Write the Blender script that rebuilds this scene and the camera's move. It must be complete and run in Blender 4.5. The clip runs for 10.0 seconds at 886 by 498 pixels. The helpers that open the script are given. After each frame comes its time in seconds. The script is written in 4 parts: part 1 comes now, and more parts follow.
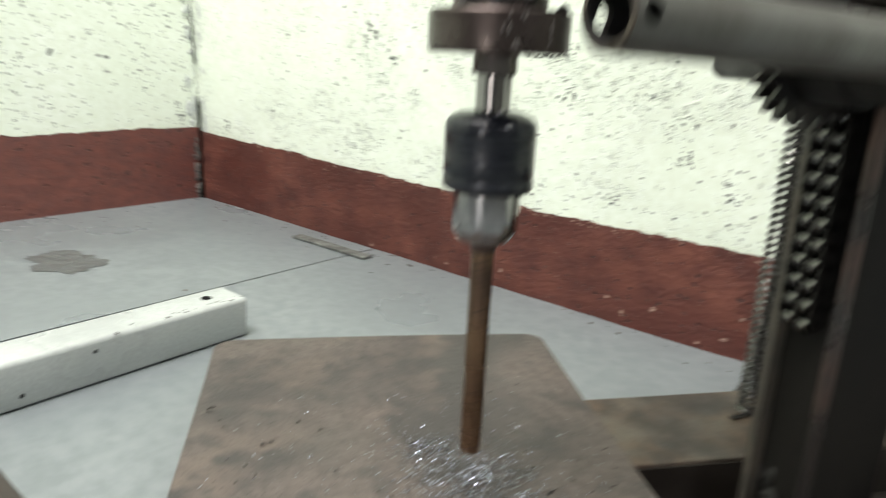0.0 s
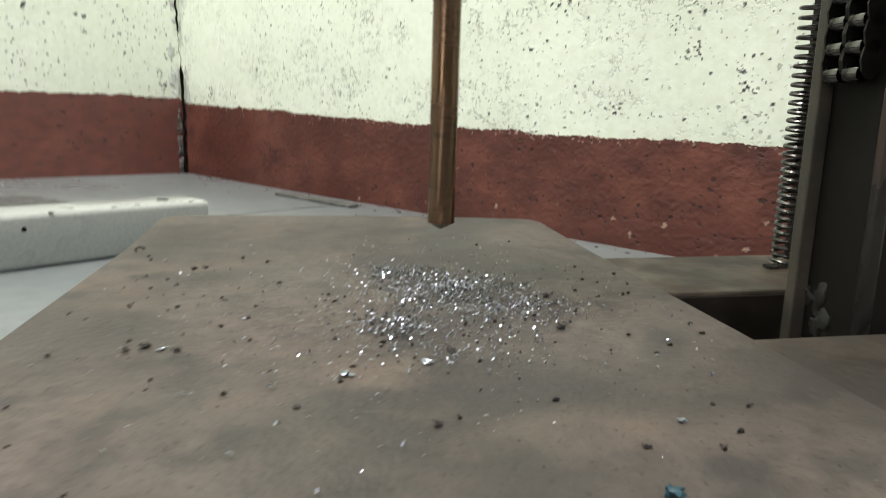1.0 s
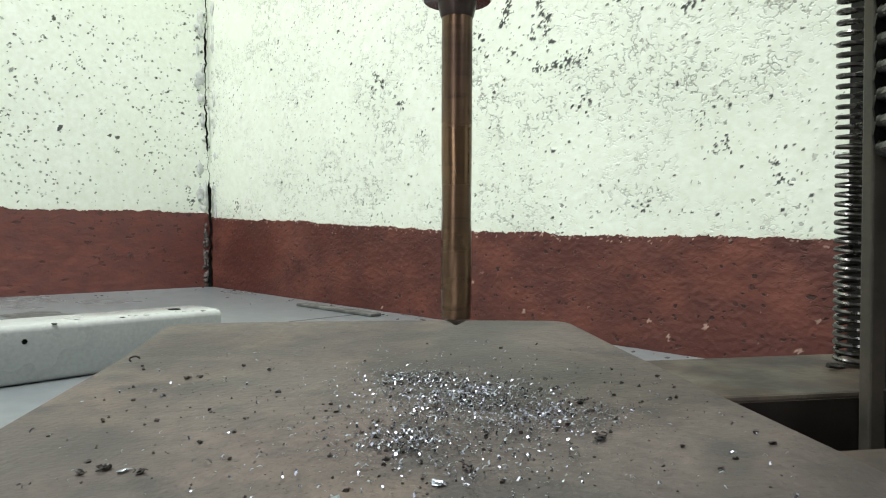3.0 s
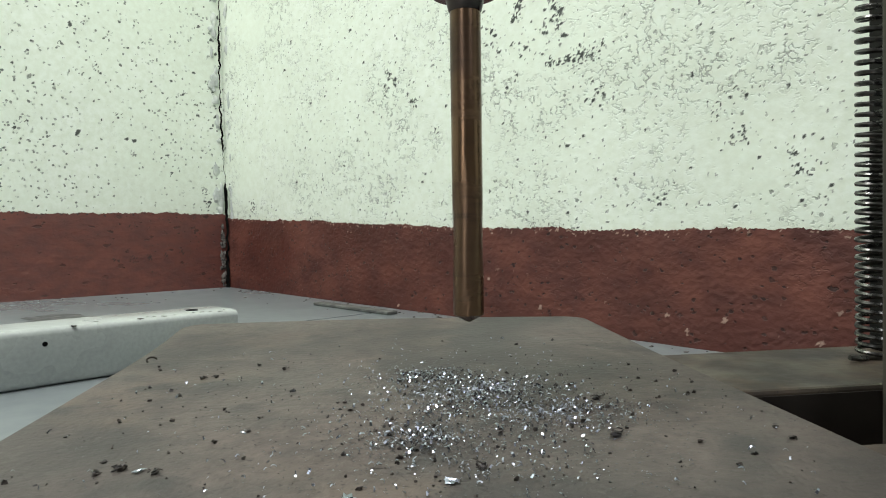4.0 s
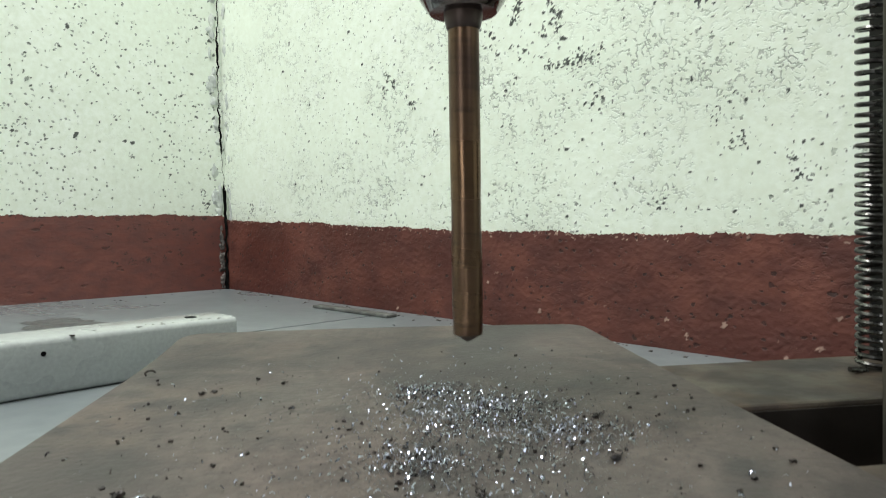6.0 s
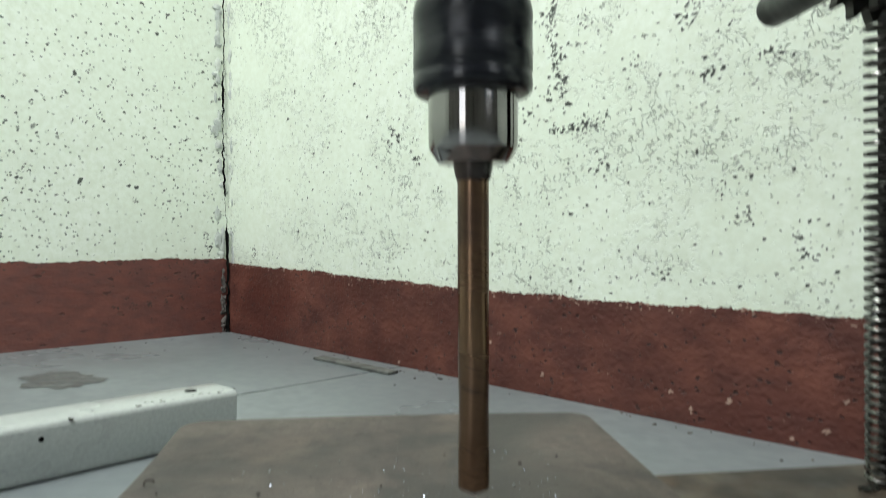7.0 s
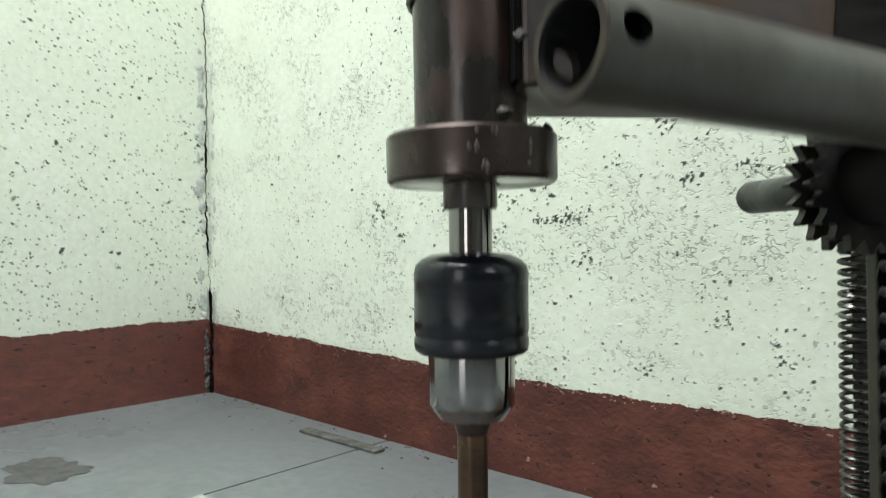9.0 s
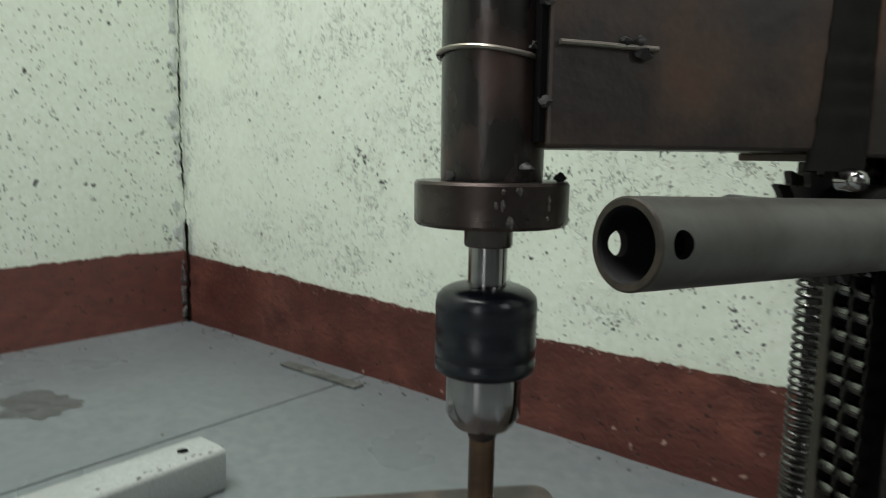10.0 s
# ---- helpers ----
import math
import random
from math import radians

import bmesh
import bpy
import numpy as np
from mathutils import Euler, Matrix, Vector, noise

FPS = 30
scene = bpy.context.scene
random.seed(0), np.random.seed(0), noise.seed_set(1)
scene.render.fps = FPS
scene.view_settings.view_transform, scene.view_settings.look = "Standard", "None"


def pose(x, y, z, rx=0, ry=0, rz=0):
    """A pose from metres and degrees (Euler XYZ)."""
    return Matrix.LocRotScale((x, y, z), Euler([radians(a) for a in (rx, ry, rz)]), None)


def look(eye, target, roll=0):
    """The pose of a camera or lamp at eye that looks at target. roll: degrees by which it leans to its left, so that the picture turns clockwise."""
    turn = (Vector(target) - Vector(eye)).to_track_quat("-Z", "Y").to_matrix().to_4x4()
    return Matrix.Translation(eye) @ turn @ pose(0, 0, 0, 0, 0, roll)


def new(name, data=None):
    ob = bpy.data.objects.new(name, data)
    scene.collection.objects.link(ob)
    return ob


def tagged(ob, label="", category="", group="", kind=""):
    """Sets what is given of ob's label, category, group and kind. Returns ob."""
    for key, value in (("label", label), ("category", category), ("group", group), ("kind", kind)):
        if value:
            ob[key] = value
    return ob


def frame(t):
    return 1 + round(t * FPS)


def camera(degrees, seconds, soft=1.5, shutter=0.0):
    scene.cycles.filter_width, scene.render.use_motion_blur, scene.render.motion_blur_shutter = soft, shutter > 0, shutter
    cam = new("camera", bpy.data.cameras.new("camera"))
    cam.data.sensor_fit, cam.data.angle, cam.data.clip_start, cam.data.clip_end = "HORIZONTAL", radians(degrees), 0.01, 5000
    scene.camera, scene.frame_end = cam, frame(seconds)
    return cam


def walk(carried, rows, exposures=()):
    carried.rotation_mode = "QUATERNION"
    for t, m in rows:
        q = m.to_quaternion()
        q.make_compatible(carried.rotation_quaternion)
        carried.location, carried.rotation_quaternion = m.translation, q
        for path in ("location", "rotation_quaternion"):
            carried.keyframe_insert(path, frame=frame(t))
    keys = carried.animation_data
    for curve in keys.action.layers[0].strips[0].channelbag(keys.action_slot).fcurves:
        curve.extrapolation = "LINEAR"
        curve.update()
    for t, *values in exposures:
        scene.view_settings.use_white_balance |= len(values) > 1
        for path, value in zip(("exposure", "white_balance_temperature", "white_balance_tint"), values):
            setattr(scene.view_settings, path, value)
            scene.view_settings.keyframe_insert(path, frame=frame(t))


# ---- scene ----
cam = camera(66.8, 10.0, soft=1.0, shutter=0.9)
PATH = [
    (0, (0.00300, 0.00400, 0.29400), (-0.57850, 0.76850, 0.01750), 2.30),
    (0.1, (0.00150, 0.00500, 0.27200), (-0.60200, 0.75850, 0.01200), 1.70),
    (0.2, (-0.00315, 0.00581, 0.24218), (-0.61900, 0.75337, -0.00660), 1.41),
    (0.3, (-0.00450, 0.01200, 0.21700), (-0.60850, 0.76800, -0.03700), 2.50),
    (0.5, (-0.00399, 0.02414, 0.17626), (-0.60895, 0.78214, -0.06762), 2.47),
    (0.7, (-0.00449, 0.03425, 0.14602), (-0.59545, 0.80810, -0.08183), 2.35),
    (1, (-0.00061, 0.05129, 0.12026), (-0.60370, 0.82389, -0.07816), 1.17),
    (1.2, (-0.00600, 0.06550, 0.11600), (-0.62300, 0.83700, -0.03500), 0.00),
    (1.3, (-0.01021, 0.07103, 0.11217), (-0.63476, 0.84377, -0.00102), -0.33),
    (1.5, (-0.01472, 0.08105, 0.10763), (-0.63453, 0.86246, 0.03530), -0.79),
    (2, (-0.02292, 0.08447, 0.10287), (-0.67425, 0.84248, 0.06856), -0.73),
    (2.5, (-0.01859, 0.08343, 0.10622), (-0.66809, 0.84354, 0.08644), -0.45),
    (2.7, (-0.01727, 0.08179, 0.10771), (-0.66294, 0.84492, 0.08006), -0.22),
    (4, (-0.01651, 0.08488, 0.10714), (-0.68535, 0.82742, 0.07113), -1.36),
    (4.5, (-0.01551, 0.08520, 0.10894), (-0.68378, 0.82815, 0.07107), -1.34),
    (5, (-0.01649, 0.08644, 0.10857), (-0.68651, 0.82749, 0.06481), -1.56),
    (6.3, (-0.01778, 0.08626, 0.12602), (-0.68374, 0.83123, 0.08699), -1.45),
    (6.5, (-0.01852, 0.08666, 0.13763), (-0.68174, 0.83460, 0.11089), -1.31),
    (7, (-0.02168, 0.08882, 0.16952), (-0.69087, 0.83178, 0.15561), -0.72),
    (7.5, (-0.02561, 0.09094, 0.19644), (-0.68741, 0.84059, 0.20245), -0.26),
    (8, (-0.02444, 0.09330, 0.20054), (-0.68472, 0.84431, 0.20208), -0.46),
    (8.5, (-0.02553, 0.09050, 0.22542), (-0.68621, 0.84095, 0.24376), -0.69),
    (8.7, (-0.02361, 0.08362, 0.24349), (-0.68362, 0.83430, 0.27305), -0.77),
    (9, (-0.02036, 0.07690, 0.27079), (-0.66634, 0.84024, 0.26633), -1.09),
    (9.5, (-0.01998, 0.05715, 0.30204), (-0.64767, 0.83462, 0.26277), -0.46),
    (9.8, (-0.02500, 0.04750, 0.32000), (-0.63800, 0.83100, 0.21450), 0.15),
    (10, (-0.02307, 0.03864, 0.32647), (-0.61880, 0.83013, 0.18992), 0.74),
]
walk(cam, [(t, look(eye, target, roll)) for t, eye, target, roll in PATH], [(0.0, 0.40, 6750, 14), (0.4, 0.25, 6900, 14), (1.0, 0.18, 6900, 14), (2.0, 0.28, 6650, 14), (2.5, 0.26, 6500, 14), (4.0, -0.08, 6500, 10), (5.0, -0.09, 6500, 10), (6.5, -0.02, 6450, 10),
           (7.0, -0.09, 6400, 8), (7.5, -0.55, 6400, 8), (8.2, -0.55, 6450, 9), (8.6, -0.40, 6500, 9), (9.0, -0.13, 6500, 10), (9.5, -0.27, 6500, 10), (10.0, -0.70, 6500, 10)])


# ---- light ----
world = bpy.data.worlds.new("sky")
scene.world = world
world.use_nodes = True
wn = world.node_tree
sky = wn.nodes.new("ShaderNodeTexSky")
sky.sky_type, sky.sun_disc, sky.sun_elevation, sky.sun_rotation = "NISHITA", False, radians(50), radians(150)
wn.nodes["Background"].inputs[1].default_value = 0.1
wn.links.new(sky.outputs[0], wn.nodes["Background"].inputs[0])


def window_light(name, m, wide, high, watts, colour):
    lamp = bpy.data.lights.new(name, "AREA")
    lamp.shape, lamp.size, lamp.size_y, lamp.energy, lamp.color = "RECTANGLE", wide, high, watts, colour
    new(name, lamp).matrix_world = m


# Daylight in the openings: an added, unseen roof light, a doorway to the south, a small window to the east.
window_light("added_overhead_light", look((-0.46, -0.45, 2.59), (-0.46, -0.45, 0)), 1.2, 1.0, 93, (1.0, 1.0, 0.98))
window_light("daylight_south", look((0.40, -2.19, 1.06), (0.40, 0, 1.06)), 0.68, 2.0, 12, (1.0, 1.0, 0.98))
window_light("daylight_east", look((1.99, -0.05, 1.6), (0, -0.05, 1.3)), 0.6, 1.2, 11, (0.98, 1.0, 1.0))

# ---- materials ----


def material(name, base, rough=0.6, metal=0.0, second=None, scale=20.0, low=0.4, high=0.6, grain=None, grain_scale=300.0,
             bump=0.1, bump_scale=150.0, spec=0.5, stretch=(1, 1, 1)):
    """A base colour, blotches of a second colour, a fine grain, and a fine relief."""
    mat = bpy.data.materials.new(name)
    mat.use_nodes = True
    nt, nodes = mat.node_tree, mat.node_tree.nodes
    bsdf = nodes["Principled BSDF"]
    bsdf.inputs["Roughness"].default_value, bsdf.inputs["Metallic"].default_value = rough, metal
    bsdf.inputs["Specular IOR Level"].default_value = spec
    where = nodes.new("ShaderNodeTexCoord")
    mapping = nodes.new("ShaderNodeMapping")
    mapping.inputs["Scale"].default_value = stretch
    nt.links.new(where.outputs["Object"], mapping.inputs[0])

    def noise_of(s, detail=4.0):
        n = nodes.new("ShaderNodeTexNoise")
        n.inputs["Scale"].default_value, n.inputs["Detail"].default_value = s, detail
        nt.links.new(mapping.outputs[0], n.inputs["Vector"])
        return n.outputs["Fac"]

    def ramp(fac, a, b):
        r = nodes.new("ShaderNodeMapRange")
        r.inputs["From Min"].default_value, r.inputs["From Max"].default_value = a, b
        nt.links.new(fac, r.inputs["Value"])
        return r.outputs[0]

    def mix(fac, a, b, mode="MIX"):
        m = nodes.new("ShaderNodeMix")
        m.data_type, m.blend_type = "RGBA", mode
        for sock, value in ((m.inputs[0], fac), (m.inputs[6], a), (m.inputs[7], b)):
            if isinstance(value, bpy.types.NodeSocket):
                nt.links.new(value, sock)
            elif isinstance(value, tuple):
                sock.default_value = (*value, 1)
            else:
                sock.default_value = value
        return m.outputs[2]

    colour = base
    blotch = ramp(noise_of(scale), low, high)
    if second:
        colour = mix(blotch, base, second)
    fine = noise_of(grain_scale, 6.0)
    colour = mix(ramp(fine, 0.35, 0.65), colour, grain) if grain else mix(0.35, colour, mix(ramp(fine, 0.3, 0.7), (0.55, 0.55, 0.55), (1, 1, 1)), "MULTIPLY")
    nt.links.new(colour, bsdf.inputs["Base Color"])
    r = nodes.new("ShaderNodeMapRange")
    r.inputs["To Min"].default_value, r.inputs["To Max"].default_value = max(0.02, rough - 0.12), min(1, rough + 0.12)
    nt.links.new(blotch, r.inputs["Value"])
    nt.links.new(r.outputs[0], bsdf.inputs["Roughness"])
    if bump:
        b = nodes.new("ShaderNodeBump")
        b.inputs["Strength"].default_value, b.inputs["Distance"].default_value = bump, 0.002
        nt.links.new(noise_of(bump_scale, 5.0), b.inputs["Height"])
        nt.links.new(b.outputs[0], bsdf.inputs["Normal"])
    return mat, mix, colour, bsdf, nt, ramp, noise_of


def worn(made, attribute, under, specks=0.8, scratch=(0.10, 0.11, 0.10), scribble=0.55, fewer=0.0, hollowed=0.9, depth=0.0024):
    """Lets a surface attribute show the stuff under the paint."""
    mat, mix, colour, bsdf, nt, ramp, noise_of = made
    at = nt.nodes.new("ShaderNodeAttribute")
    at.attribute_name = attribute

    def sums(a, b, how):
        m = nt.nodes.new("ShaderNodeMath")
        m.operation = how
        for sock, value in zip(m.inputs, (a, b)):
            if isinstance(value, float):
                sock.default_value = value
            else:
                nt.links.new(value, sock)
        return m.outputs[0]

    # A crumbling, sharp edge to each pit, and pits of many sizes between them.
    rough_edge = sums(sums(noise_of(900.0, 3.0), 0.5, "SUBTRACT"), 0.5, "MULTIPLY")
    shown = ramp(sums(at.outputs["Fac"], rough_edge, "ADD"), 0.26, 0.72)
    where = next(n for n in nt.nodes if n.bl_idname == "ShaderNodeMapping")
    ragged = sums(sums(noise_of(230.0, 3.0), 0.5, "SUBTRACT"), 0.85, "MULTIPLY")

    def spots(scale, size, lowest, highest):
        cells = nt.nodes.new("ShaderNodeTexVoronoi")
        cells.inputs["Scale"].default_value = scale
        nt.links.new(where.outputs[0], cells.inputs["Vector"])
        chance = nt.nodes.new("ShaderNodeSeparateColor")
        nt.links.new(cells.outputs["Color"], chance.inputs[0])
        reach = sums(sums(chance.outputs[0], chance.outputs[0], "MULTIPLY"), size, "MULTIPLY")
        dot = ramp(sums(reach, sums(cells.outputs["Distance"], ragged, "ADD"), "SUBTRACT"), 0.0, 0.07)
        gate = ramp(sums(noise_of(8.0, 3.0), sums(chance.outputs[1], 0.35, "MULTIPLY"), "ADD"), lowest + fewer, highest + fewer)
        return sums(sums(dot, gate, "MULTIPLY"), sums(sums(chance.outputs[2], 0.4, "MULTIPLY"), 0.6, "ADD"), "MULTIPLY")

    dots = sums(spots(74.0, 0.24, 0.56, 0.68), spots(150.0, 0.34, 0.53, 0.67), "MAXIMUM")
    # Short broken scratches, in patches.
    curls = sums(noise_of(150.0, 2.0), 0.5, "SUBTRACT")
    curls = ramp(sums(sums(curls, 0.0, "ABSOLUTE"), sums(noise_of(420.0, 2.0), 0.06, "MULTIPLY"), "ADD"), 0.098, 0.05)
    patch = sums(ramp(noise_of(9.0, 4.0), 0.45, 0.62), ramp(noise_of(115.0, 3.0), 0.485, 0.555), "MULTIPLY")
    marks = sums(sums(curls, patch, "MULTIPLY"), scribble, "MULTIPLY")
    marks = sums(marks, sums(dots, specks, "MULTIPLY"), "MAXIMUM")
    marked = mix(marks, colour, scratch)
    nt.links.new(mix(shown, marked, under), bsdf.inputs["Base Color"])
    # Hollows along the scratches.
    hollow = nt.nodes.new("ShaderNodeBump")
    hollow.inputs["Strength"].default_value, hollow.inputs["Distance"].default_value = hollowed, depth
    hollow.invert = True
    nt.links.new(marks, hollow.inputs["Height"])
    nt.links.new(next(n for n in nt.nodes if n.bl_idname == "ShaderNodeBump" and n != hollow).outputs[0], hollow.inputs["Normal"])
    nt.links.new(hollow.outputs[0], bsdf.inputs["Normal"])
    return made


PAINT = worn(material("cream_green_paint", (0.745, 0.83, 0.705), 0.5, second=(0.80, 0.865, 0.77), scale=5, low=0.3, high=0.7, grain=(0.72, 0.79, 0.665),
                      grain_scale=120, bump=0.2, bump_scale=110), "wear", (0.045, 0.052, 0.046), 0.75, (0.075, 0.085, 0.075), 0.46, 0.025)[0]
SMOOTH_PAINT = worn(material("smooth_cream_green_paint", (0.775, 0.855, 0.735), 0.5, second=(0.82, 0.88, 0.79), scale=5, low=0.3, high=0.7, grain=(0.735, 0.80, 0.68),
                             grain_scale=120, bump=0.1, bump_scale=110), "wear", (0.07, 0.08, 0.07), 0.9, (0.06, 0.07, 0.06), 0.06, 0.07)[0]
PLAIN_PAINT = material("cream_green_wall", (0.70, 0.785, 0.665), 0.5, second=(0.76, 0.83, 0.73), scale=5, bump=0.3, bump_scale=70)[0]
RED = worn(material("red_oxide_paint", (0.086, 0.021, 0.014), 0.66, second=(0.150, 0.048, 0.031), scale=8, low=0.42, high=0.66, grain=(0.072, 0.019, 0.013),
                    grain_scale=30, bump=0.75, bump_scale=120, stretch=(0.75, 1, 1)), "wear", (0.34, 0.23, 0.18), 0.9, (0.020, 0.008, 0.006), 0.16, -0.16, 0.9, 0.0020)[0]
# A paler red than RED, for the west band.
PALER_RED = worn(material("paler_red_oxide_paint", (0.140, 0.044, 0.033), 0.66, second=(0.178, 0.062, 0.045), scale=6, low=0.4, high=0.65, grain=(0.118, 0.044, 0.037),
                          grain_scale=70, bump=0.6, bump_scale=95, stretch=(1, 0.5, 1)), "wear", (0.05, 0.028, 0.024), 0.8, (0.038, 0.017, 0.014), 0.12, -0.02, 0.8, 0.002)[0]
TILE = material("grey_floor_tile", (0.165, 0.188, 0.196), 0.34, second=(0.20, 0.222, 0.228), scale=3.5, low=0.3, high=0.7, grain=(0.155, 0.177, 0.183), grain_scale=60, bump=0.04)[0]
GROUT = material("grout", (0.05, 0.05, 0.047), 0.9)[0]
# Ceiling out of view, kept dark to cut bounce light.
CEILING = material("unseen_dark_ceiling", (0.14, 0.135, 0.12), 0.8)[0]
CRACK = material("crack_black", (0.003, 0.003, 0.003), 1.0, second=(0.010, 0.010, 0.009), scale=60, spec=0.02)[0]
PATCH = material("white_plaster", (0.68, 0.73, 0.66), 0.8, second=(0.52, 0.56, 0.53), scale=40)[0]
MORTAR = material("grey_mortar", (0.17, 0.155, 0.14), 0.9, second=(0.05, 0.045, 0.04), scale=90, low=0.45, high=0.6)[0]


def stained(made, oil, rust):
    """Greasy dark patches, paler rubbed ones and a little orange rust over a steel plate."""
    mat, mix, colour, bsdf, nt, ramp, noise_of = made
    colour = mix(ramp(noise_of(7.0, 6.0), 0.50, 0.66), colour, oil)
    colour = mix(ramp(noise_of(16.0, 7.0), 0.56, 0.74), colour, rust)
    colour = mix(ramp(noise_of(30.0, 7.0), 0.53, 0.66), colour, oil)
    pits = ramp(noise_of(420.0, 3.0), 0.60, 0.72)
    nt.links.new(mix(pits, colour, (0.028, 0.024, 0.022)), bsdf.inputs["Base Color"])
    return mat


PLATE = stained(material("rusty_plate", (0.086, 0.071, 0.063), 0.58, 0.1, second=(0.108, 0.086, 0.074), scale=9, low=0.38, high=0.68, grain=(0.066, 0.054, 0.047),
                         grain_scale=140, bump=0.35, bump_scale=260), (0.040, 0.036, 0.033), (0.102, 0.080, 0.065))
BASE = stained(material("base_steel", (0.078, 0.065, 0.050), 0.62, 0.1, second=(0.036, 0.028, 0.022), scale=24, low=0.42, high=0.62, grain=(0.085, 0.058, 0.038), grain_scale=60, bump=0.25), (0.030, 0.026, 0.022), (0.105, 0.085, 0.062))
# Very dark brown: the shade of the base opening put into a colour.
RECESS_SHADE = material("recess_shade", (0.016, 0.012, 0.009), 0.6, second=(0.026, 0.020, 0.015), scale=30)[0]
BROWN = material("brown_paint", (0.021, 0.014, 0.012), 0.5, second=(0.032, 0.021, 0.017), scale=20)[0]
WHITE = material("white_enamel", (0.42, 0.45, 0.435), 0.3, second=(0.34, 0.365, 0.355), scale=12, low=0.5, high=0.75, bump=0.06, bump_scale=60)[0]
# Near-black that paints the shade of the bar's holes and the arm gap.
DARK = material("painted_hole_shade", (0.004, 0.004, 0.004), 0.95, spec=0.1)[0]
TUBE = material("scorched_steel", (0.048, 0.044, 0.042), 0.36, 0.55, second=(0.115, 0.072, 0.060), scale=34, low=0.45, high=0.64, bump=0.18, bump_scale=140, stretch=(1, 1, 0.5))[0]
BEAM = material("brown_primer_steel", (0.040, 0.031, 0.026), 0.5, 0.15, second=(0.10, 0.058, 0.036), scale=15, low=0.45, high=0.64, bump=0.15)[0]
COLUMN = material("column_steel", (0.005, 0.005, 0.0048), 0.55, 0.0, spec=0.15, second=(0.013, 0.012, 0.0105), scale=14, bump=0.15, stretch=(1, 1, 0.3))[0]
EDGE = material("bare_edge_steel", (0.062, 0.058, 0.050), 0.55, 0.2, second=(0.095, 0.082, 0.066), scale=30)[0]
SPRING = material("spring_steel", (0.13, 0.13, 0.122), 0.33, 0.85, second=(0.05, 0.047, 0.043), scale=80)[0]
CHAIN = material("oily_chain", (0.035, 0.033, 0.031), 0.4, 0.7, second=(0.015, 0.014, 0.013), scale=60)[0]
ROLLER = material("chain_roller", (0.20, 0.195, 0.19), 0.2, 1.0, second=(0.05, 0.048, 0.046), scale=90)[0]
SPROCKET = material("sprocket_steel", (0.035, 0.034, 0.033), 0.4, 0.7, second=(0.07, 0.065, 0.06), scale=60)[0]
SHAFT = material("grey_shaft", (0.07, 0.073, 0.073), 0.45, 0.5, second=(0.05, 0.05, 0.05), scale=40)[0]
PIPE = material("grey_pipe", (0.094, 0.092, 0.084), 0.46, 0.25, second=(0.058, 0.052, 0.042), scale=26, low=0.4, high=0.7, bump=0.1)[0]
BLACK = material("black_chuck", (0.006, 0.007, 0.011), 0.24, second=(0.009, 0.011, 0.016), scale=60, bump=0.04, spec=0.42)[0]
STEEL = material("polished_steel", (0.40, 0.385, 0.38), 0.16, 1.0, second=(0.44, 0.43, 0.42), scale=50, bump=0.02)[0]


def turned(mat):
    """Fine marks of the lathe round the z axis, which draw a gleam out along it."""
    nodes, links = mat.node_tree.nodes, mat.node_tree.links
    bsdf, round_axis = nodes["Principled BSDF"], nodes.new("ShaderNodeTangent")
    round_axis.direction_type, round_axis.axis = "RADIAL", "Z"
    links.new(round_axis.outputs[0], bsdf.inputs["Tangent"])
    bsdf.inputs["Anisotropic"].default_value, bsdf.inputs["Anisotropic Rotation"].default_value = 0.92, 0.25
    for link in list(bsdf.inputs["Roughness"].links):
        links.remove(link)
    bsdf.inputs["Roughness"].default_value = 0.12
    return mat


TURNED = turned(material("turned_steel", (0.36, 0.345, 0.34), 0.3, 1.0, second=(0.31, 0.30, 0.30), scale=50, bump=0)[0])
BIT = stained(material("bronze_bit", (0.19, 0.115, 0.066), 0.33, 0.8, second=(0.09, 0.056, 0.042), scale=30, low=0.4, high=0.65, bump=0.05, stretch=(0.5, 0.5, 0.7)),
              (0.062, 0.042, 0.034), (0.33, 0.235, 0.125))
FLANGE = material("turned_flange", (0.105, 0.088, 0.08), 0.27, 0.8, second=(0.055, 0.042, 0.038), scale=30, bump=0.08)[0]
# Walls out of view, kept dark for contrast on the metal.
FAR = material("unseen_dark_wall", (0.115, 0.115, 0.10), 0.75, second=(0.08, 0.08, 0.07), scale=3)[0]
SCUFF = material("pale_scuff", (0.11, 0.10, 0.092), 0.5, 0.6)[0]
# Near-black inner wall: the shade inside the pipe put into its colour.
BORE = material("bore_shade", (0.008, 0.008, 0.008), 0.6)[0]
WELD = material("dull_weld", (0.035, 0.034, 0.031), 0.6, 0.2, second=(0.02, 0.02, 0.018), scale=90)[0]
WIRE = material("tie_wire", (0.30, 0.27, 0.23), 0.4, 0.9)[0]
SHINE = material("bright_shavings", (0.35, 0.375, 0.45), 0.24, 1.0, bump=0)[0]
GRIT = material("burnt_grit", (0.022, 0.020, 0.020), 0.5, 0.5, second=(0.055, 0.045, 0.04), scale=300)[0]
STAIN = material("floor_stain", (0.088, 0.094, 0.092), 0.45, second=(0.102, 0.108, 0.107), scale=60)[0]
STRIP = material("dull_strip", (0.15, 0.158, 0.145), 0.6, second=(0.085, 0.088, 0.08), scale=60)[0]
DUST = material("steel_dust", (0.105, 0.112, 0.125), 0.4, 0.85, second=(0.05, 0.05, 0.055), scale=400, bump=0)[0]
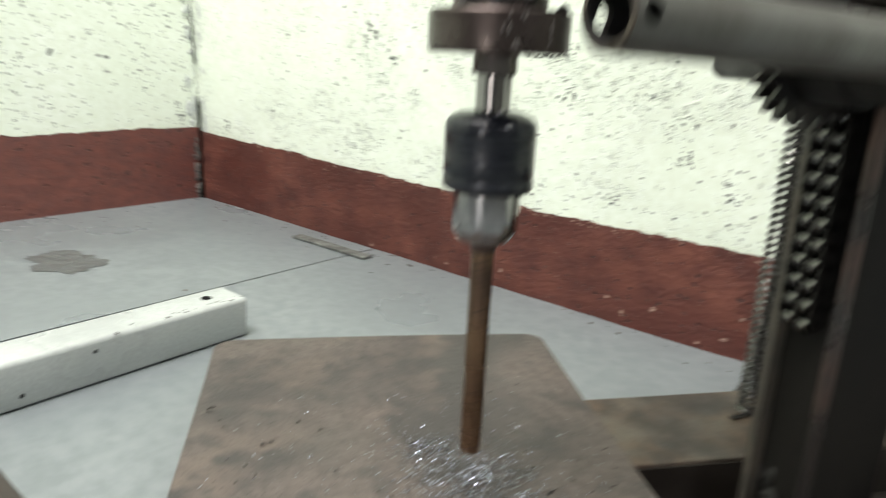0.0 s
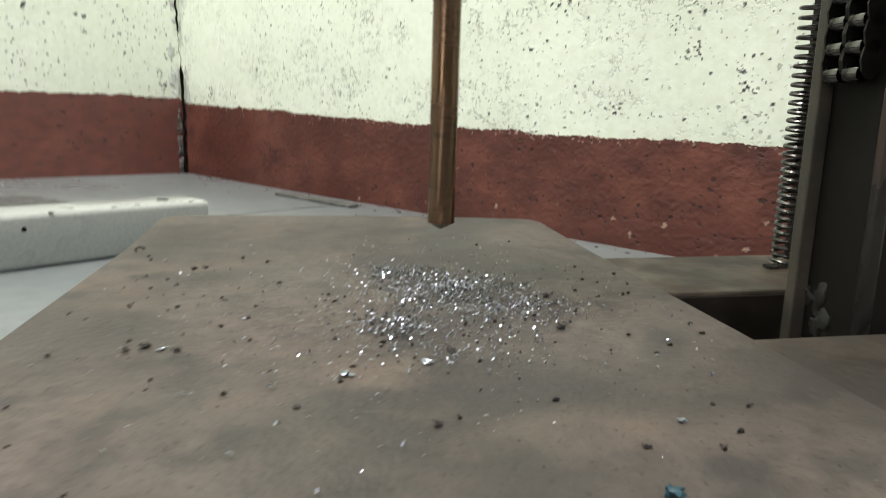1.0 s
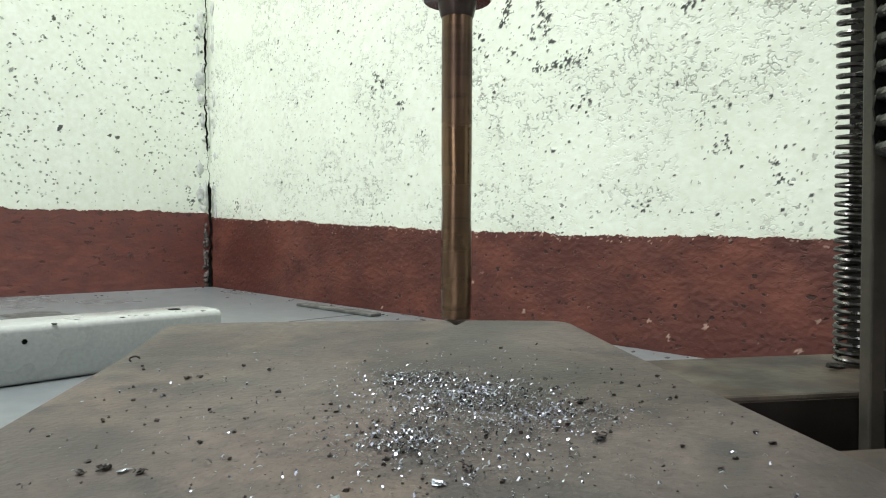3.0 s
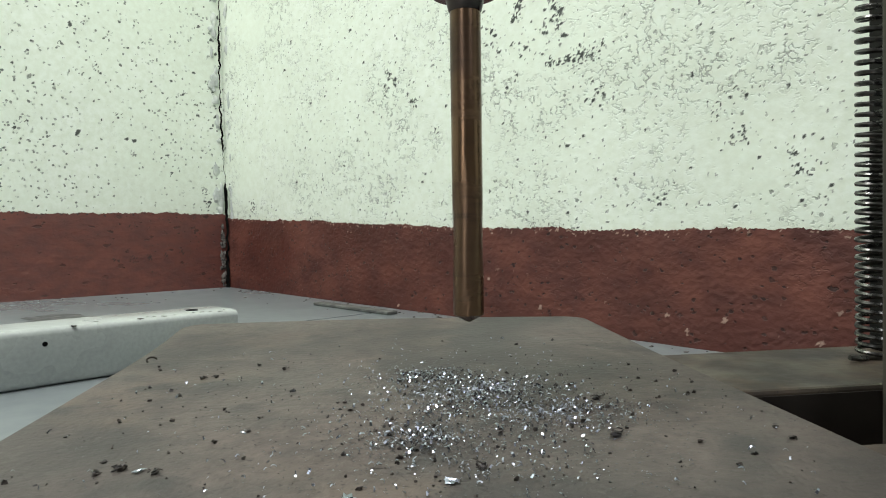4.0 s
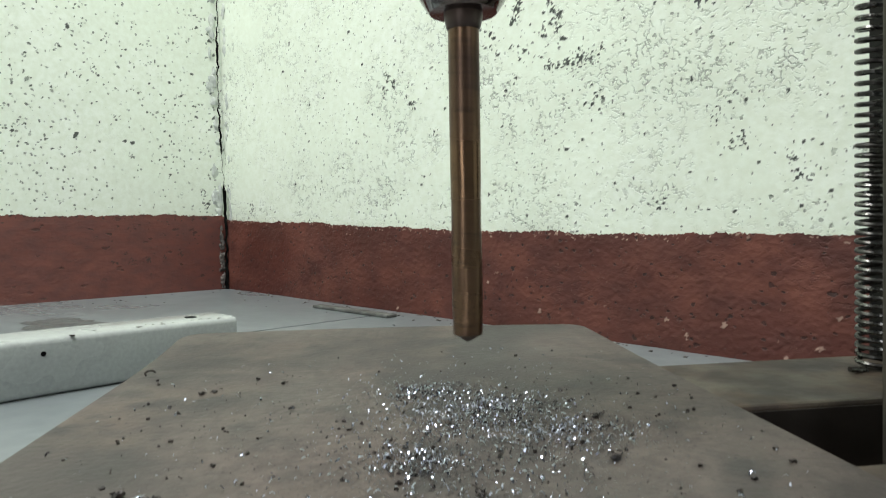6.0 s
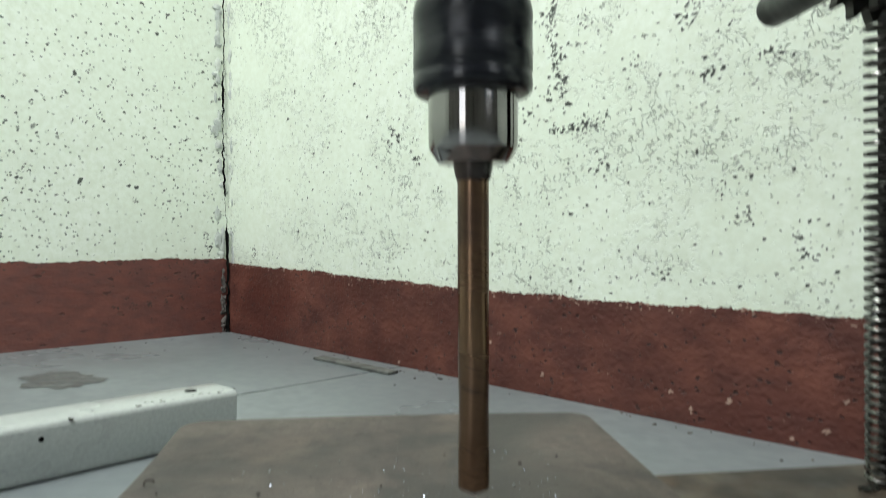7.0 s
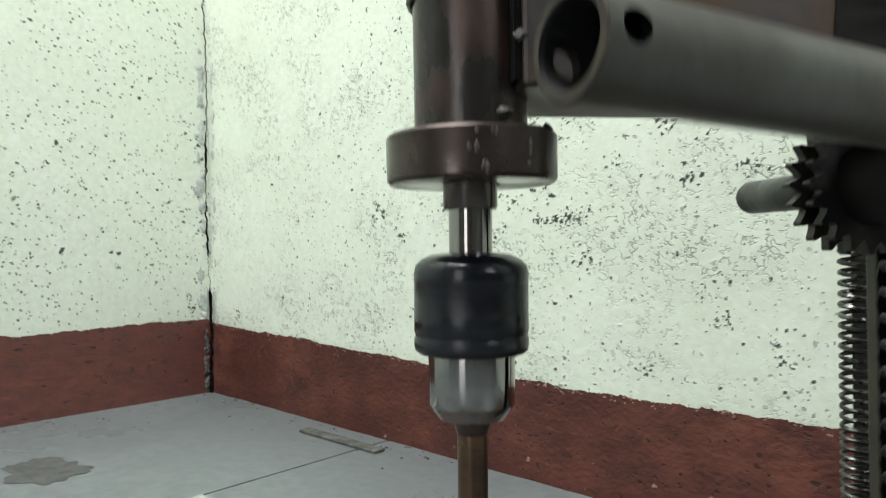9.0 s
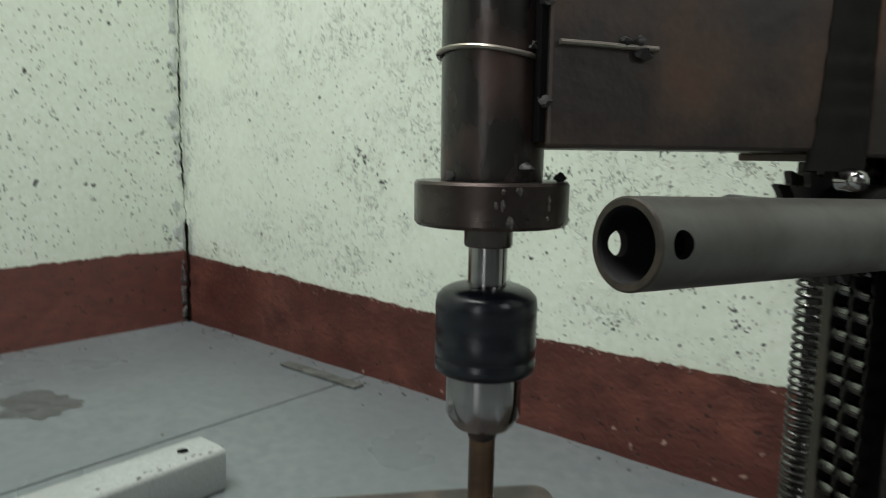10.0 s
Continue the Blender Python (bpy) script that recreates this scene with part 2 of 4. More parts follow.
RUST_RIM = material("rusty_pipe_rim", (0.055, 0.043, 0.030), 0.6, 0.3, second=(0.034, 0.027, 0.021), scale=120)[0]
BLUE = material("blue_plastic", (0.012, 0.06, 0.085), 0.5)[0]

# ---- building helpers ----


def part(name, bm, mat, parent=None, label="", smooth=False):
    mesh = bpy.data.meshes.new(name)
    bmesh.ops.recalc_face_normals(bm, faces=bm.faces)
    bm.to_mesh(mesh)
    bm.free()
    mesh.materials.append(mat)
    if smooth:
        mesh.shade_smooth()
        mesh.set_sharp_from_angle(angle=radians(35))
    ob = new(name, mesh)
    ob.parent = parent
    return tagged(ob, label)


def box(lo, hi, bevel=0.0, bm=None, seg=2):
    bm = bm or bmesh.new()
    m = Matrix.Translation((Vector(lo) + Vector(hi)) / 2) @ Matrix.Diagonal((*(Vector(hi) - Vector(lo)), 1))
    made = bmesh.ops.create_cube(bm, size=1, matrix=m)
    if bevel:
        edges = {e for v in made["verts"] for e in v.link_edges}
        bmesh.ops.bevel(bm, geom=list(edges), offset=bevel, segments=seg, affect="EDGES", profile=0.5)
    return bm


def lathe(profile, n=48, m=Matrix(), bm=None):
    """Turns a profile of (radius, height) round z. A radius of 0 closes an end."""
    bm = bm or bmesh.new()
    rings = []
    for r, z in profile:
        if r == 0:
            rings.append([bm.verts.new(m @ Vector((0, 0, z)))] * n)
        else:
            rings.append([bm.verts.new(m @ Vector((r * math.cos(2 * math.pi * k / n), r * math.sin(2 * math.pi * k / n), z))) for k in range(n)])
    for a, b in zip(rings, rings[1:]):
        for k in range(n):
            face = list(dict.fromkeys((a[k], a[(k + 1) % n], b[(k + 1) % n], b[k])))
            if len(face) > 2:
                bm.faces.new(face)
    return bm


def tube_along(points, radius, n=8, bm=None):
    """A round wire through points, with closed ends."""
    bm = bm or bmesh.new()
    rings, points = [], [Vector(p) for p in points]
    side = None
    for k, p in enumerate(points):
        way = (points[min(k + 1, len(points) - 1)] - points[max(k - 1, 0)]).normalized()
        side = (side - way * side.dot(way)).normalized() if side else way.orthogonal().normalized()
        other = way.cross(side)
        rings.append([bm.verts.new(p + radius * (math.cos(2 * math.pi * j / n) * side + math.sin(2 * math.pi * j / n) * other)) for j in range(n)])
    for a, b in zip(rings, rings[1:]):
        for j in range(n):
            bm.faces.new((a[j], a[(j + 1) % n], b[(j + 1) % n], b[j]))
    bm.faces.new(rings[0][::-1]), bm.faces.new(rings[-1])
    return bm


def lump(centre, size, seed, bm=None, rough=0.35):
    """An uneven blob: weld beads, grit."""
    bm = bm or bmesh.new()
    made = bmesh.ops.create_icosphere(bm, subdivisions=2, radius=1)
    for v in made["verts"]:
        v.co = Vector(centre) + Vector([c * s * (1 + rough * noise.noise(v.co * 1.7 + Vector((seed * 3.1, seed, 0)))) for c, s in zip(v.co, size)])
    return bm


# ---- the room ----
WALL_N, WALL_W, WALL_E, WALL_S, TOP = 0.788, -1.22, 2.0, -2.2, 2.6


def floor_z(x, y):
    """The floor falls away gently towards the east and the north."""
    return -0.0181 - 0.0257 * x - 0.0239 * y


def structure(ob, label, category):
    return tagged(ob, label, category, kind="structure")


def relief_wall(name, size_u, size_v, step, place, pits, seed, mat, wobble, ripple, parent=None, label="", top=None, low=None, count=0, shade=0.9, grow=1.0, clear=None, smudges=()):
    """A patch of wall as a fine relief: uneven plaster with pits and scratches, whose hollows show as wear.
    place(u, v, d) gives the point d metres out of the wall."""
    rng = np.random.default_rng(seed)
    nu, nv = int(round((size_u[1] - size_u[0]) / step)) + 1, int(round((size_v[1] - size_v[0]) / step)) + 1
    us, vs = np.linspace(*size_u, nu), np.linspace(*size_v, nv)
    gu, gv = np.meshgrid(us, vs)
    deep, wear = np.zeros_like(gu), np.zeros_like(gu)

    def dent(u, v, r, long, turn, depth, dark):
        reach = r * long * 2
        i0, i1 = np.searchsorted(us, (u - reach, u + reach))
        j0, j1 = np.searchsorted(vs, (v - reach, v + reach))
        if i1 <= i0 or j1 <= j0:
            return
        a, b = gu[j0:j1, i0:i1] - u, gv[j0:j1, i0:i1] - v
        c, s = math.cos(turn), math.sin(turn)
        p, q = (a * c + b * s) / (r * long), (-a * s + b * c) / r
        q = q + 0.9 * p * p * rng.normal()
        f = np.clip(1.25 - np.sqrt(p * p + q * q) + rng.normal(0, 0.14, p.shape), 0, 1)
        deep[j0:j1, i0:i1] = np.minimum(deep[j0:j1, i0:i1], -depth * f)
        wear[j0:j1, i0:i1] = np.maximum(wear[j0:j1, i0:i1], dark * np.clip(f * 1.6, 0, 1))

    for k in range(count):
        u, v = rng.uniform(*size_u), rng.uniform(*size_v)
        thick = noise.noise(Vector((u * 5.5 + seed, v * 6.5, seed * 1.3))) + 0.6 * noise.noise(Vector((u * 17, v * 17, seed)))
        if clear is not None:
            thick -= 0.55 * min(1.0, max(0.0, (clear - u) / 0.12))
        if thick < rng.uniform(-0.5, 0.42):
            continue
        r = grow * rng.choice([0.0009, 0.0012, 0.0017, 0.0024], p=[0.50, 0.35, 0.12, 0.03])
        dent(u, v, r, rng.uniform(1.0, 2.1), rng.normal(0.3, 0.9), r * 0.3, (rng.uniform(0.8, 1.0) if rng.random() < 0.42 else rng.uniform(0.35, 0.65)) * shade)
    for u, v, r in pits:
        for _ in range(19):
            dent(u + rng.normal(0, r * 0.7), v + rng.normal(0, r * 0.7), max(0.0009, r * rng.uniform(0.06, 0.19)), rng.uniform(1, 2.0), rng.normal(0.4, 0.8), 0.0006, rng.uniform(0.55, 1.0))
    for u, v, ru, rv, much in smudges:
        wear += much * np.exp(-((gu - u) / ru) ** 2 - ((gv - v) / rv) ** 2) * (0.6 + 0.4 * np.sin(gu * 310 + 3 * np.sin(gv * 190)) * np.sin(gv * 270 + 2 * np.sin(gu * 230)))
    # Slow unevenness and a trowelled ripple.
    for k in range(26):
        f = rng.uniform(6, 60)
        t = rng.uniform(0, 2 * math.pi)
        deep += wobble / f * 6 * np.sin(f * (gu * math.cos(t) + gv * math.sin(t)) * 2 + rng.uniform(0, 6))
    deep += ripple * rng.normal(0, 1, deep.shape)
    if top is not None:
        line = top(us) + rng.normal(0, 0.0006, nu) + sum(np.interp(us, us[::n], rng.normal(0, a, len(us[::n]))) for n, a in ((3, 0.0007), (9, 0.0009), (31, 0.0014)))
        share = (gv - size_v[0]) / (size_v[1] - size_v[0])
        gv = low(us)[None, :] + share * (line - low(us))[None, :]
        # Flecks of bare plaster along the ragged upper edge.
        for k in range(int(nu * 0.4)):
            i = rng.integers(0, nu)
            j = nv - 1 - int(abs(rng.normal(0, 2.2)))
            wear[max(j, 0), i:i + rng.integers(1, 3)] = rng.uniform(0.4, 1)
    verts = [place(a, b, d) for a, b, d in zip(gu.ravel(), gv.ravel(), deep.ravel())]
    k = np.arange(nu * nv).reshape(nv, nu)
    faces = np.stack([k[:-1, :-1], k[:-1, 1:], k[1:, 1:], k[1:, :-1]], -1).reshape(-1, 4)
    mesh = bpy.data.meshes.new(name)
    mesh.from_pydata(verts, [], faces.tolist())
    mesh.attributes.new("wear", "FLOAT", "POINT").data.foreach_set("value", wear.ravel().astype(np.float32))
    mesh.materials.append(mat)
    mesh.shade_smooth()
    ob = new(name, mesh)
    ob.parent = parent
    return tagged(ob, label)


def room():
    north = structure(part("wall_north", box((WALL_W - 0.1, WALL_N + 0.006, -0.1), (WALL_E + 0.1, WALL_N + 0.12, TOP)), PLAIN_PAINT), "pale green painted plaster wall, pitted and scratched", "wall")
    west = structure(part("wall_west", box((WALL_W - 0.12, WALL_S, -0.1), (WALL_W - 0.006, WALL_N + 0.006, TOP)), PLAIN_PAINT), "pale green painted plaster wall with small pits", "wall")
    # Weathered plaster near the press, as relief on the two walls.
    marks = [(-0.404, 0.246, 0.010), (-0.194, 0.151, 0.008), (-0.246, 0.190, 0.008), (-0.254, 0.186, 0.006), (-0.27, 0.217, 0.006), (-0.198, 0.167, 0.005),
             (-0.425, 0.421, 0.010), (-0.46, 0.34, 0.016), (-0.50, 0.325, 0.012), (-0.43, 0.30, 0.013), (-0.40, 0.305, 0.009), (-0.56, 0.36, 0.012), (-0.60, 0.33, 0.010),
             (-0.70, 0.29, 0.012), (-0.74, 0.33, 0.014), (-0.33, 0.13, 0.009), (-0.52, 0.295, 0.005), (-0.66, 0.24, 0.007), (-0.36, 0.36, 0.011), (-0.28, 0.34, 0.014),
             (-0.45, 0.40, 0.012), (-0.48, 0.44, 0.010), (-0.22, 0.34, 0.010), (-0.30, 0.40, 0.012), (-0.58, 0.42, 0.013), (-0.62, 0.46, 0.010), (-1.13, 0.145, 0.009)]
    # Hairline cracks in the plaster.
    lane = random.Random(9)
    for line in (((-0.455, 0.62), (-0.45, 0.50), (-0.475, 0.42), (-0.45, 0.335)), ((-0.285, 0.64), (-0.30, 0.52), (-0.29, 0.40)), ((-0.47, 0.30), (-0.40, 0.302)), ((-0.56, 0.44), (-0.50, 0.40), (-0.52, 0.36))):
        for (xa, za), (xb, zb) in zip(line, line[1:]):
            for k in range(9):
                f = k / 9
                marks.append((xa + (xb - xa) * f + lane.gauss(0, 0.003), za + (zb - za) * f, lane.uniform(0.003, 0.007)))
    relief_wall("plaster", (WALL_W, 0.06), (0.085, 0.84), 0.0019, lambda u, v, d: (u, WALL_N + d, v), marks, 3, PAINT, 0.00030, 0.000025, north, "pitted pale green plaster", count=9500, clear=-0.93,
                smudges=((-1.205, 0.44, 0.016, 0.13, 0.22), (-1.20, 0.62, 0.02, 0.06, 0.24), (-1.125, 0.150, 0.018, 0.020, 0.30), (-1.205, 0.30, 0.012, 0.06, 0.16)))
    marks = [(0.549, 0.389, 0.006), (0.608, 0.247, 0.005), (0.438, 0.293, 0.006), (0.585, 0.309, 0.005), (0.707, 0.365, 0.004), (0.50, 0.42, 0.007), (0.75, 0.16, 0.009), (0.742, 0.18, 0.006)]
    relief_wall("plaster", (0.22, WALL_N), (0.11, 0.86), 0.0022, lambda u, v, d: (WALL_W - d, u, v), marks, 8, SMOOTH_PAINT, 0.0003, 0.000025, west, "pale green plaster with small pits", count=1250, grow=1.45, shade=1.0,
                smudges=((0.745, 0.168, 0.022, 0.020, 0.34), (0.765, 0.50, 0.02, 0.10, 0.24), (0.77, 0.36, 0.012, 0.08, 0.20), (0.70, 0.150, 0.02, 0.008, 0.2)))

    def band_top(x):
        return np.interp(x, [-1.22, -1.19, -0.91, -0.63, -0.40, -0.28, -0.15, 0.4], [0.131, 0.128, 0.117, 0.1045, 0.098, 0.097, 0.0945, 0.090])

    lane = random.Random(31)
    xs = [(-0.30, 0.02, 0.0024), (-0.175, 0.022, 0.0024), (-0.26, 0.035, 0.002)] + [(lane.uniform(-0.75, 0.05), lane.uniform(0.0, 0.075), lane.uniform(0.0008, 0.0018)) for _ in range(9)]
    band = relief_wall("baseboard", (WALL_W + 0.002, 0.25), (0, 0.12), 0.002, lambda u, v, d: (u, WALL_N - 0.0035 + d, v), xs, 5, RED, 0.0011, 0.00027, None, "",
                       top=band_top, low=lambda x: floor_z(x, WALL_N) - 0.004, count=900, shade=0.5, grow=0.8)
    structure(band, "rough red oxide painted skirting band with ragged edge", "baseboard")
    west_band = relief_wall("baseboard", (0.05, WALL_N - 0.002), (0, 0.14), 0.0022, lambda u, v, d: (WALL_W + 0.0035 - d, u, v), [(0.60, 0.062, 0.004), (0.63, 0.064, 0.004), (0.66, 0.066, 0.004), (0.57, 0.06, 0.003), (0.69, 0.07, 0.004)], 6, PALER_RED, 0.0006, 0.00012, None, "",
                            top=lambda y: np.interp(y, [0, 0.42, 0.77, 0.8], [0.147, 0.143, 0.1365, 0.135]), low=lambda y: floor_z(WALL_W, y) - 0.004, count=160, shade=0.7)
    structure(west_band, "red oxide painted skirting band along the plaster wall", "baseboard")

    # The open joint in the corner, a flat near-black strip in place of its depth, with crumbling plaster at its edges.
    rng = random.Random(4)
    zs = [-0.01 + 0.005 * k for k in range(172)]
    bm, edge = bmesh.new(), []
    for z in zs:
        w = float(np.interp(z, [-0.01, 0.08, 0.13, 0.185, 0.20, 0.255, 0.27, 0.33, 0.37, 0.40, 0.46, 0.50, 0.55, 0.7], [6.5, 3.4, 4.4, 6.0, 1.0, 0.6, 3.5, 3.0, 1.4, 1.6, 4.5, 1.5, 1.8, 2.0])) * 0.00038
        bend = 0.0018 * math.sin(z * 13) + 0.0022 * noise.noise(Vector((z * 60, 2.0, 0))) + rng.gauss(0, 0.0004)
        edge.append([bm.verts.new((WALL_W + 0.0105 + s * w * (1 + 0.3 * rng.random()) + bend, WALL_N - 0.0105 + s * w + bend, z)) for s in (-1, 1)])
    for a, b in zip(edge, edge[1:]):
        bm.faces.new((a[0], a[1], b[1], b[0]))
    structure(part("wall_crack", bm, CRACK), "dark open crack down the corner of the walls", "crack")
    bm = bmesh.new()
    for k in range(64):
        z = rng.choice([rng.uniform(0.12, 0.20), rng.uniform(0.20, 0.66), rng.uniform(0.30, 0.66)])
        if rng.random() < 0.6:
            lump((WALL_W + 0.001, WALL_N - rng.uniform(0.010, 0.024), z), (0.0022, rng.uniform(0.003, 0.008), rng.uniform(0.005, 0.014)), k, bm, 0.7)
        else:
            lump((WALL_W + rng.uniform(0.012, 0.02), WALL_N - 0.0005, z), (rng.uniform(0.002, 0.005), 0.0016, rng.uniform(0.004, 0.012)), k, bm, 0.7)
    structure(part("corner_plaster", bm, PATCH, smooth=True), "crumbling whitish plaster along the corner crack", "plaster")
    bm = bmesh.new()
    for k in range(60):
        z = rng.uniform(-0.005, 0.115)
        lump((WALL_W + rng.uniform(0.004, 0.007), WALL_N - rng.uniform(0.011, 0.019), z), (0.002, rng.uniform(0.0015, 0.0035), rng.uniform(0.002, 0.005)), k + 40, bm, 0.7)
    structure(part("corner_mortar", bm, MORTAR, smooth=True), "crumbling grey mortar in the open wall corner", "mortar")

    # Unseen south and east walls with their openings, and the ceiling, added dark to cut fill.
    def holed(name, across, lo, hi, hole_lo, hole_hi):
        bm = bmesh.new()
        a0, a1 = across
        for p, q, z0, z1 in ((a0, hole_lo[0], -0.1, TOP), (hole_hi[0], a1, -0.1, TOP), (hole_lo[0], hole_hi[0], -0.1, hole_lo[1]), (hole_lo[0], hole_hi[0], hole_hi[1], TOP)):
            if name == "wall_south":
                box((p, lo, z0), (q, hi, z1), bm=bm)
            else:
                box((lo, p, z0), (hi, q, z1), bm=bm)
        return structure(part(name, bm, FAR), "unseen dark grey wall added to cut fill light, with an opening", "wall")

    holed("wall_south", (WALL_W - 0.12, WALL_E), WALL_S - 0.15, WALL_S, (0.05, -0.1), (0.75, 2.1))
    holed("wall_east", (WALL_S - 0.15, WALL_N + 0.006), WALL_E, WALL_E + 0.15, (-0.55, 0.95), (0.45, 2.25))
    bm = bmesh.new()
    x0, x1, y0, y1 = -1.08, 0.16, -0.97, 0.07
    for lo, hi in (((WALL_W - 0.12, WALL_S - 0.15), (WALL_E + 0.15, y0)), ((WALL_W - 0.12, y1), (WALL_E + 0.15, WALL_N + 0.12)), ((WALL_W - 0.12, y0), (x0, y1)), ((x1, y0), (WALL_E + 0.15, y1))):
        box((*lo, TOP), (*hi, TOP + 0.1), bm=bm)
    structure(part("ceiling", bm, CEILING), "unseen dark ceiling added to cut fill light, with a roof light opening", "ceiling")


def floor():
    bm = bmesh.new()
    x0, x1, y0, y1 = WALL_W - 0.1, WALL_E + 0.15, WALL_S - 0.15, WALL_N + 0.1
    bm.faces.new([bm.verts.new((x, y, floor_z(x, y) - 0.0016)) for x, y in ((x0, y0), (x1, y0), (x1, y1), (x0, y1))])
    base = structure(part("floor", bm, GROUT), "grey tiled floor with fine dark joints, dusty", "floor")
    xs = [x0] + [-0.735 + 0.6 * k for k in range(5)] + [x1]
    ys = [y1, 0.112, -0.488, -1.088, -1.688, y0]
    for a, b in zip(xs, xs[1:]):
        for d, c in zip(ys, ys[1:]):
            bm = bmesh.new()
            g = 0.0017
            low = [bm.verts.new((x, y, floor_z(x, y) - 0.006)) for x, y in ((a + g, c + g), (b - g, c + g), (b - g, d - g), (a + g, d - g))]
            high = [bm.verts.new((x, y, floor_z(x, y))) for x, y in ((a + g, c + g), (b - g, c + g), (b - g, d - g), (a + g, d - g))]
            bm.faces.new(high)
            for k in range(4):
                bm.faces.new((low[k], low[(k + 1) % 4], high[(k + 1) % 4], high[k]))
            part("tile", bm, TILE, base)
    # A dried splash on the tiles, one ragged outline round a few lobes.
    bm = bmesh.new()
    lobes = ((-0.985, 0.385, 0.026), (-0.958, 0.400, 0.034), (-0.930, 0.412, 0.026), (-0.995, 0.412, 0.018), (-0.945, 0.372, 0.024), (-0.918, 0.388, 0.020))
    cx, cy, ring = -0.955, 0.394, []
    for k in range(120):
        a = 2 * math.pi * k / 120
        way = Vector((math.cos(a), math.sin(a)))
        reach = 0.012
        for x, y, r in lobes:
            off = Vector((x - cx, y - cy))
            along = off.dot(way)
            gap = r * r - (off.length_squared - along * along)
            if gap > 0:
                reach = max(reach, along + math.sqrt(gap))
        reach *= 1 + 0.22 * noise.noise(Vector((way.x * 4, way.y * 4, 2.0))) + 0.10 * noise.noise(Vector((way.x * 13, way.y * 13, 5.0)))
        x, y = cx + reach * way.x, cy + reach * way.y
        ring.append(bm.verts.new((x, y, floor_z(x, y) + 0.0006)))
    hub = bm.verts.new((cx, cy, floor_z(cx, cy) + 0.0006))
    for k in range(120):
        bm.faces.new((hub, ring[k], ring[(k + 1) % 120]))
    structure(part("floor_stain", bm, STAIN), "dull grey dried splash on the floor tiles", "stain")
    # Crumbs of plaster and dirt along the foot of the walls.
    rng = random.Random(17)
    bm = bmesh.new()
    for k in range(90):
        x, y = (rng.uniform(-1.15, -0.1), WALL_N - 0.008 - abs(rng.gauss(0, 0.02))) if k % 3 else (WALL_W + 0.012 + abs(rng.gauss(0, 0.05)), rng.uniform(0.3, 0.76))
        if k % 9 == 0:
            x, y = rng.uniform(-1.1, -0.5), rng.uniform(0.45, 0.75)
        r = rng.choice([0.0007, 0.001, 0.0014, 0.0022])
        lump((x, y, floor_z(x, y) + r * 0.25), (r, r * rng.uniform(0.7, 1.5), r * 0.45), k, bm, 0.7)
    tagged(part("floor_crumbs", bm, MORTAR), "grey crumbs of plaster along the foot of the walls", "crumbs", kind="stuff")


# ---- loose things on the floor ----
def white_bar():
    """A white enamelled box section, open at its ends, lying on the tiles."""
    length, wide, high, wall = 0.247, 0.050, 0.0448, 0.0022
    bar = new("box_section", None)
    bm = bmesh.new()
    r = 0.005
    prof = []
    for cx, cz, a0 in ((wide - r, high - r, 0), (r, high - r, 90), (r, r, 180), (wide - r, r, 270)):
        prof += [(cx + r * math.cos(radians(a0 + 30 * k)), cz + r * math.sin(radians(a0 + 30 * k))) for k in range(4)]
    inner = [(wall + x * (wide - 2 * wall) / wide, wall + z * (high - 2 * wall) / high) for x, z in prof]
    n = len(prof)
    rows = [[bm.verts.new((x, y, z)) for x, z in pr] for y in (0, length) for pr in (prof, inner)]
    o0, i0, o1, i1 = rows
    for k in range(n):
        j = (k + 1) % n
        bm.faces.new((o0[k], o0[j], o1[j], o1[k])), bm.faces.new((i0[k], i1[k], i1[j], i0[j]))
        bm.faces.new((o0[k], i0[k], i0[j], o0[j])), bm.faces.new((o1[k], o1[j], i1[j], i1[k]))
    part("body", bm, WHITE, bar, smooth=True)
    # The far end is capped; black discs paint the shade of holes in its top and side.
    part("end_cap", box((0.002, length - 0.004, 0.002), (wide - 0.002, length - 0.0008, high - 0.002)), WHITE, bar)
    part("drilled_hole_shade", lathe([(0, 0.0006), (0.0052, 0.0006), (0.0056, 0)], 20, pose(wide - 0.026, length - 0.032, high)), DARK, bar, "black disc painting the shade of a drilled hole")
    for y, z in ((0.083, 0.033), (0.02, 0.012)):
        part("rivet_hole", lathe([(0, 0.0006), (0.0017, 0.0006), (0.002, 0)], 14, pose(wide, y, z, 0, 90, 0)), DARK, bar, "small black disc painting the shade of a hole")
    rng = random.Random(2)
    bm = bmesh.new()
    for k in range(16):
        lump((wide - rng.uniform(0, 0.012), rng.uniform(0.1, length), high - 0.0004), (rng.uniform(0.0006, 0.0022), rng.uniform(0.0008, 0.004), 0.0006), k, bm, 0.8)
    tagged(part("paint_chips", bm, GRIT, bar, "dark chips in the enamel"), kind="stuff")
    y0 = 0.1745
    bar.matrix_world = Matrix.Translation((-0.582 - wide, y0, floor_z(-0.605, y0) + 0.0008)) @ pose(0, 0, 0, -1.37, 1.47, 0.4)
    tagged(bar, "white enamelled metal box section lying on the grey tiles", "box section")


def floor_strip():
    bm = box((-0.082, -0.0105, 0), (0.082, 0.0105, 0.0042), 0.0009)
    for v in bm.verts:
        v.co.y += 0.0012 * noise.noise(v.co * 40)
    ob = part("metal_strip", bm, STRIP)
    ob.matrix_world = Matrix.Translation((-0.782, 0.733, floor_z(-0.782, 0.733) + 0.0005)) @ pose(0, 0, 0, -1.37, 1.47, 1)
    tagged(ob, "dull grey flat metal strip lying beside the wall", "metal strip")


# ---- the drill press ----
PRESS = pose(-0.498, 0.332, 0, 0, 0, 48.5)
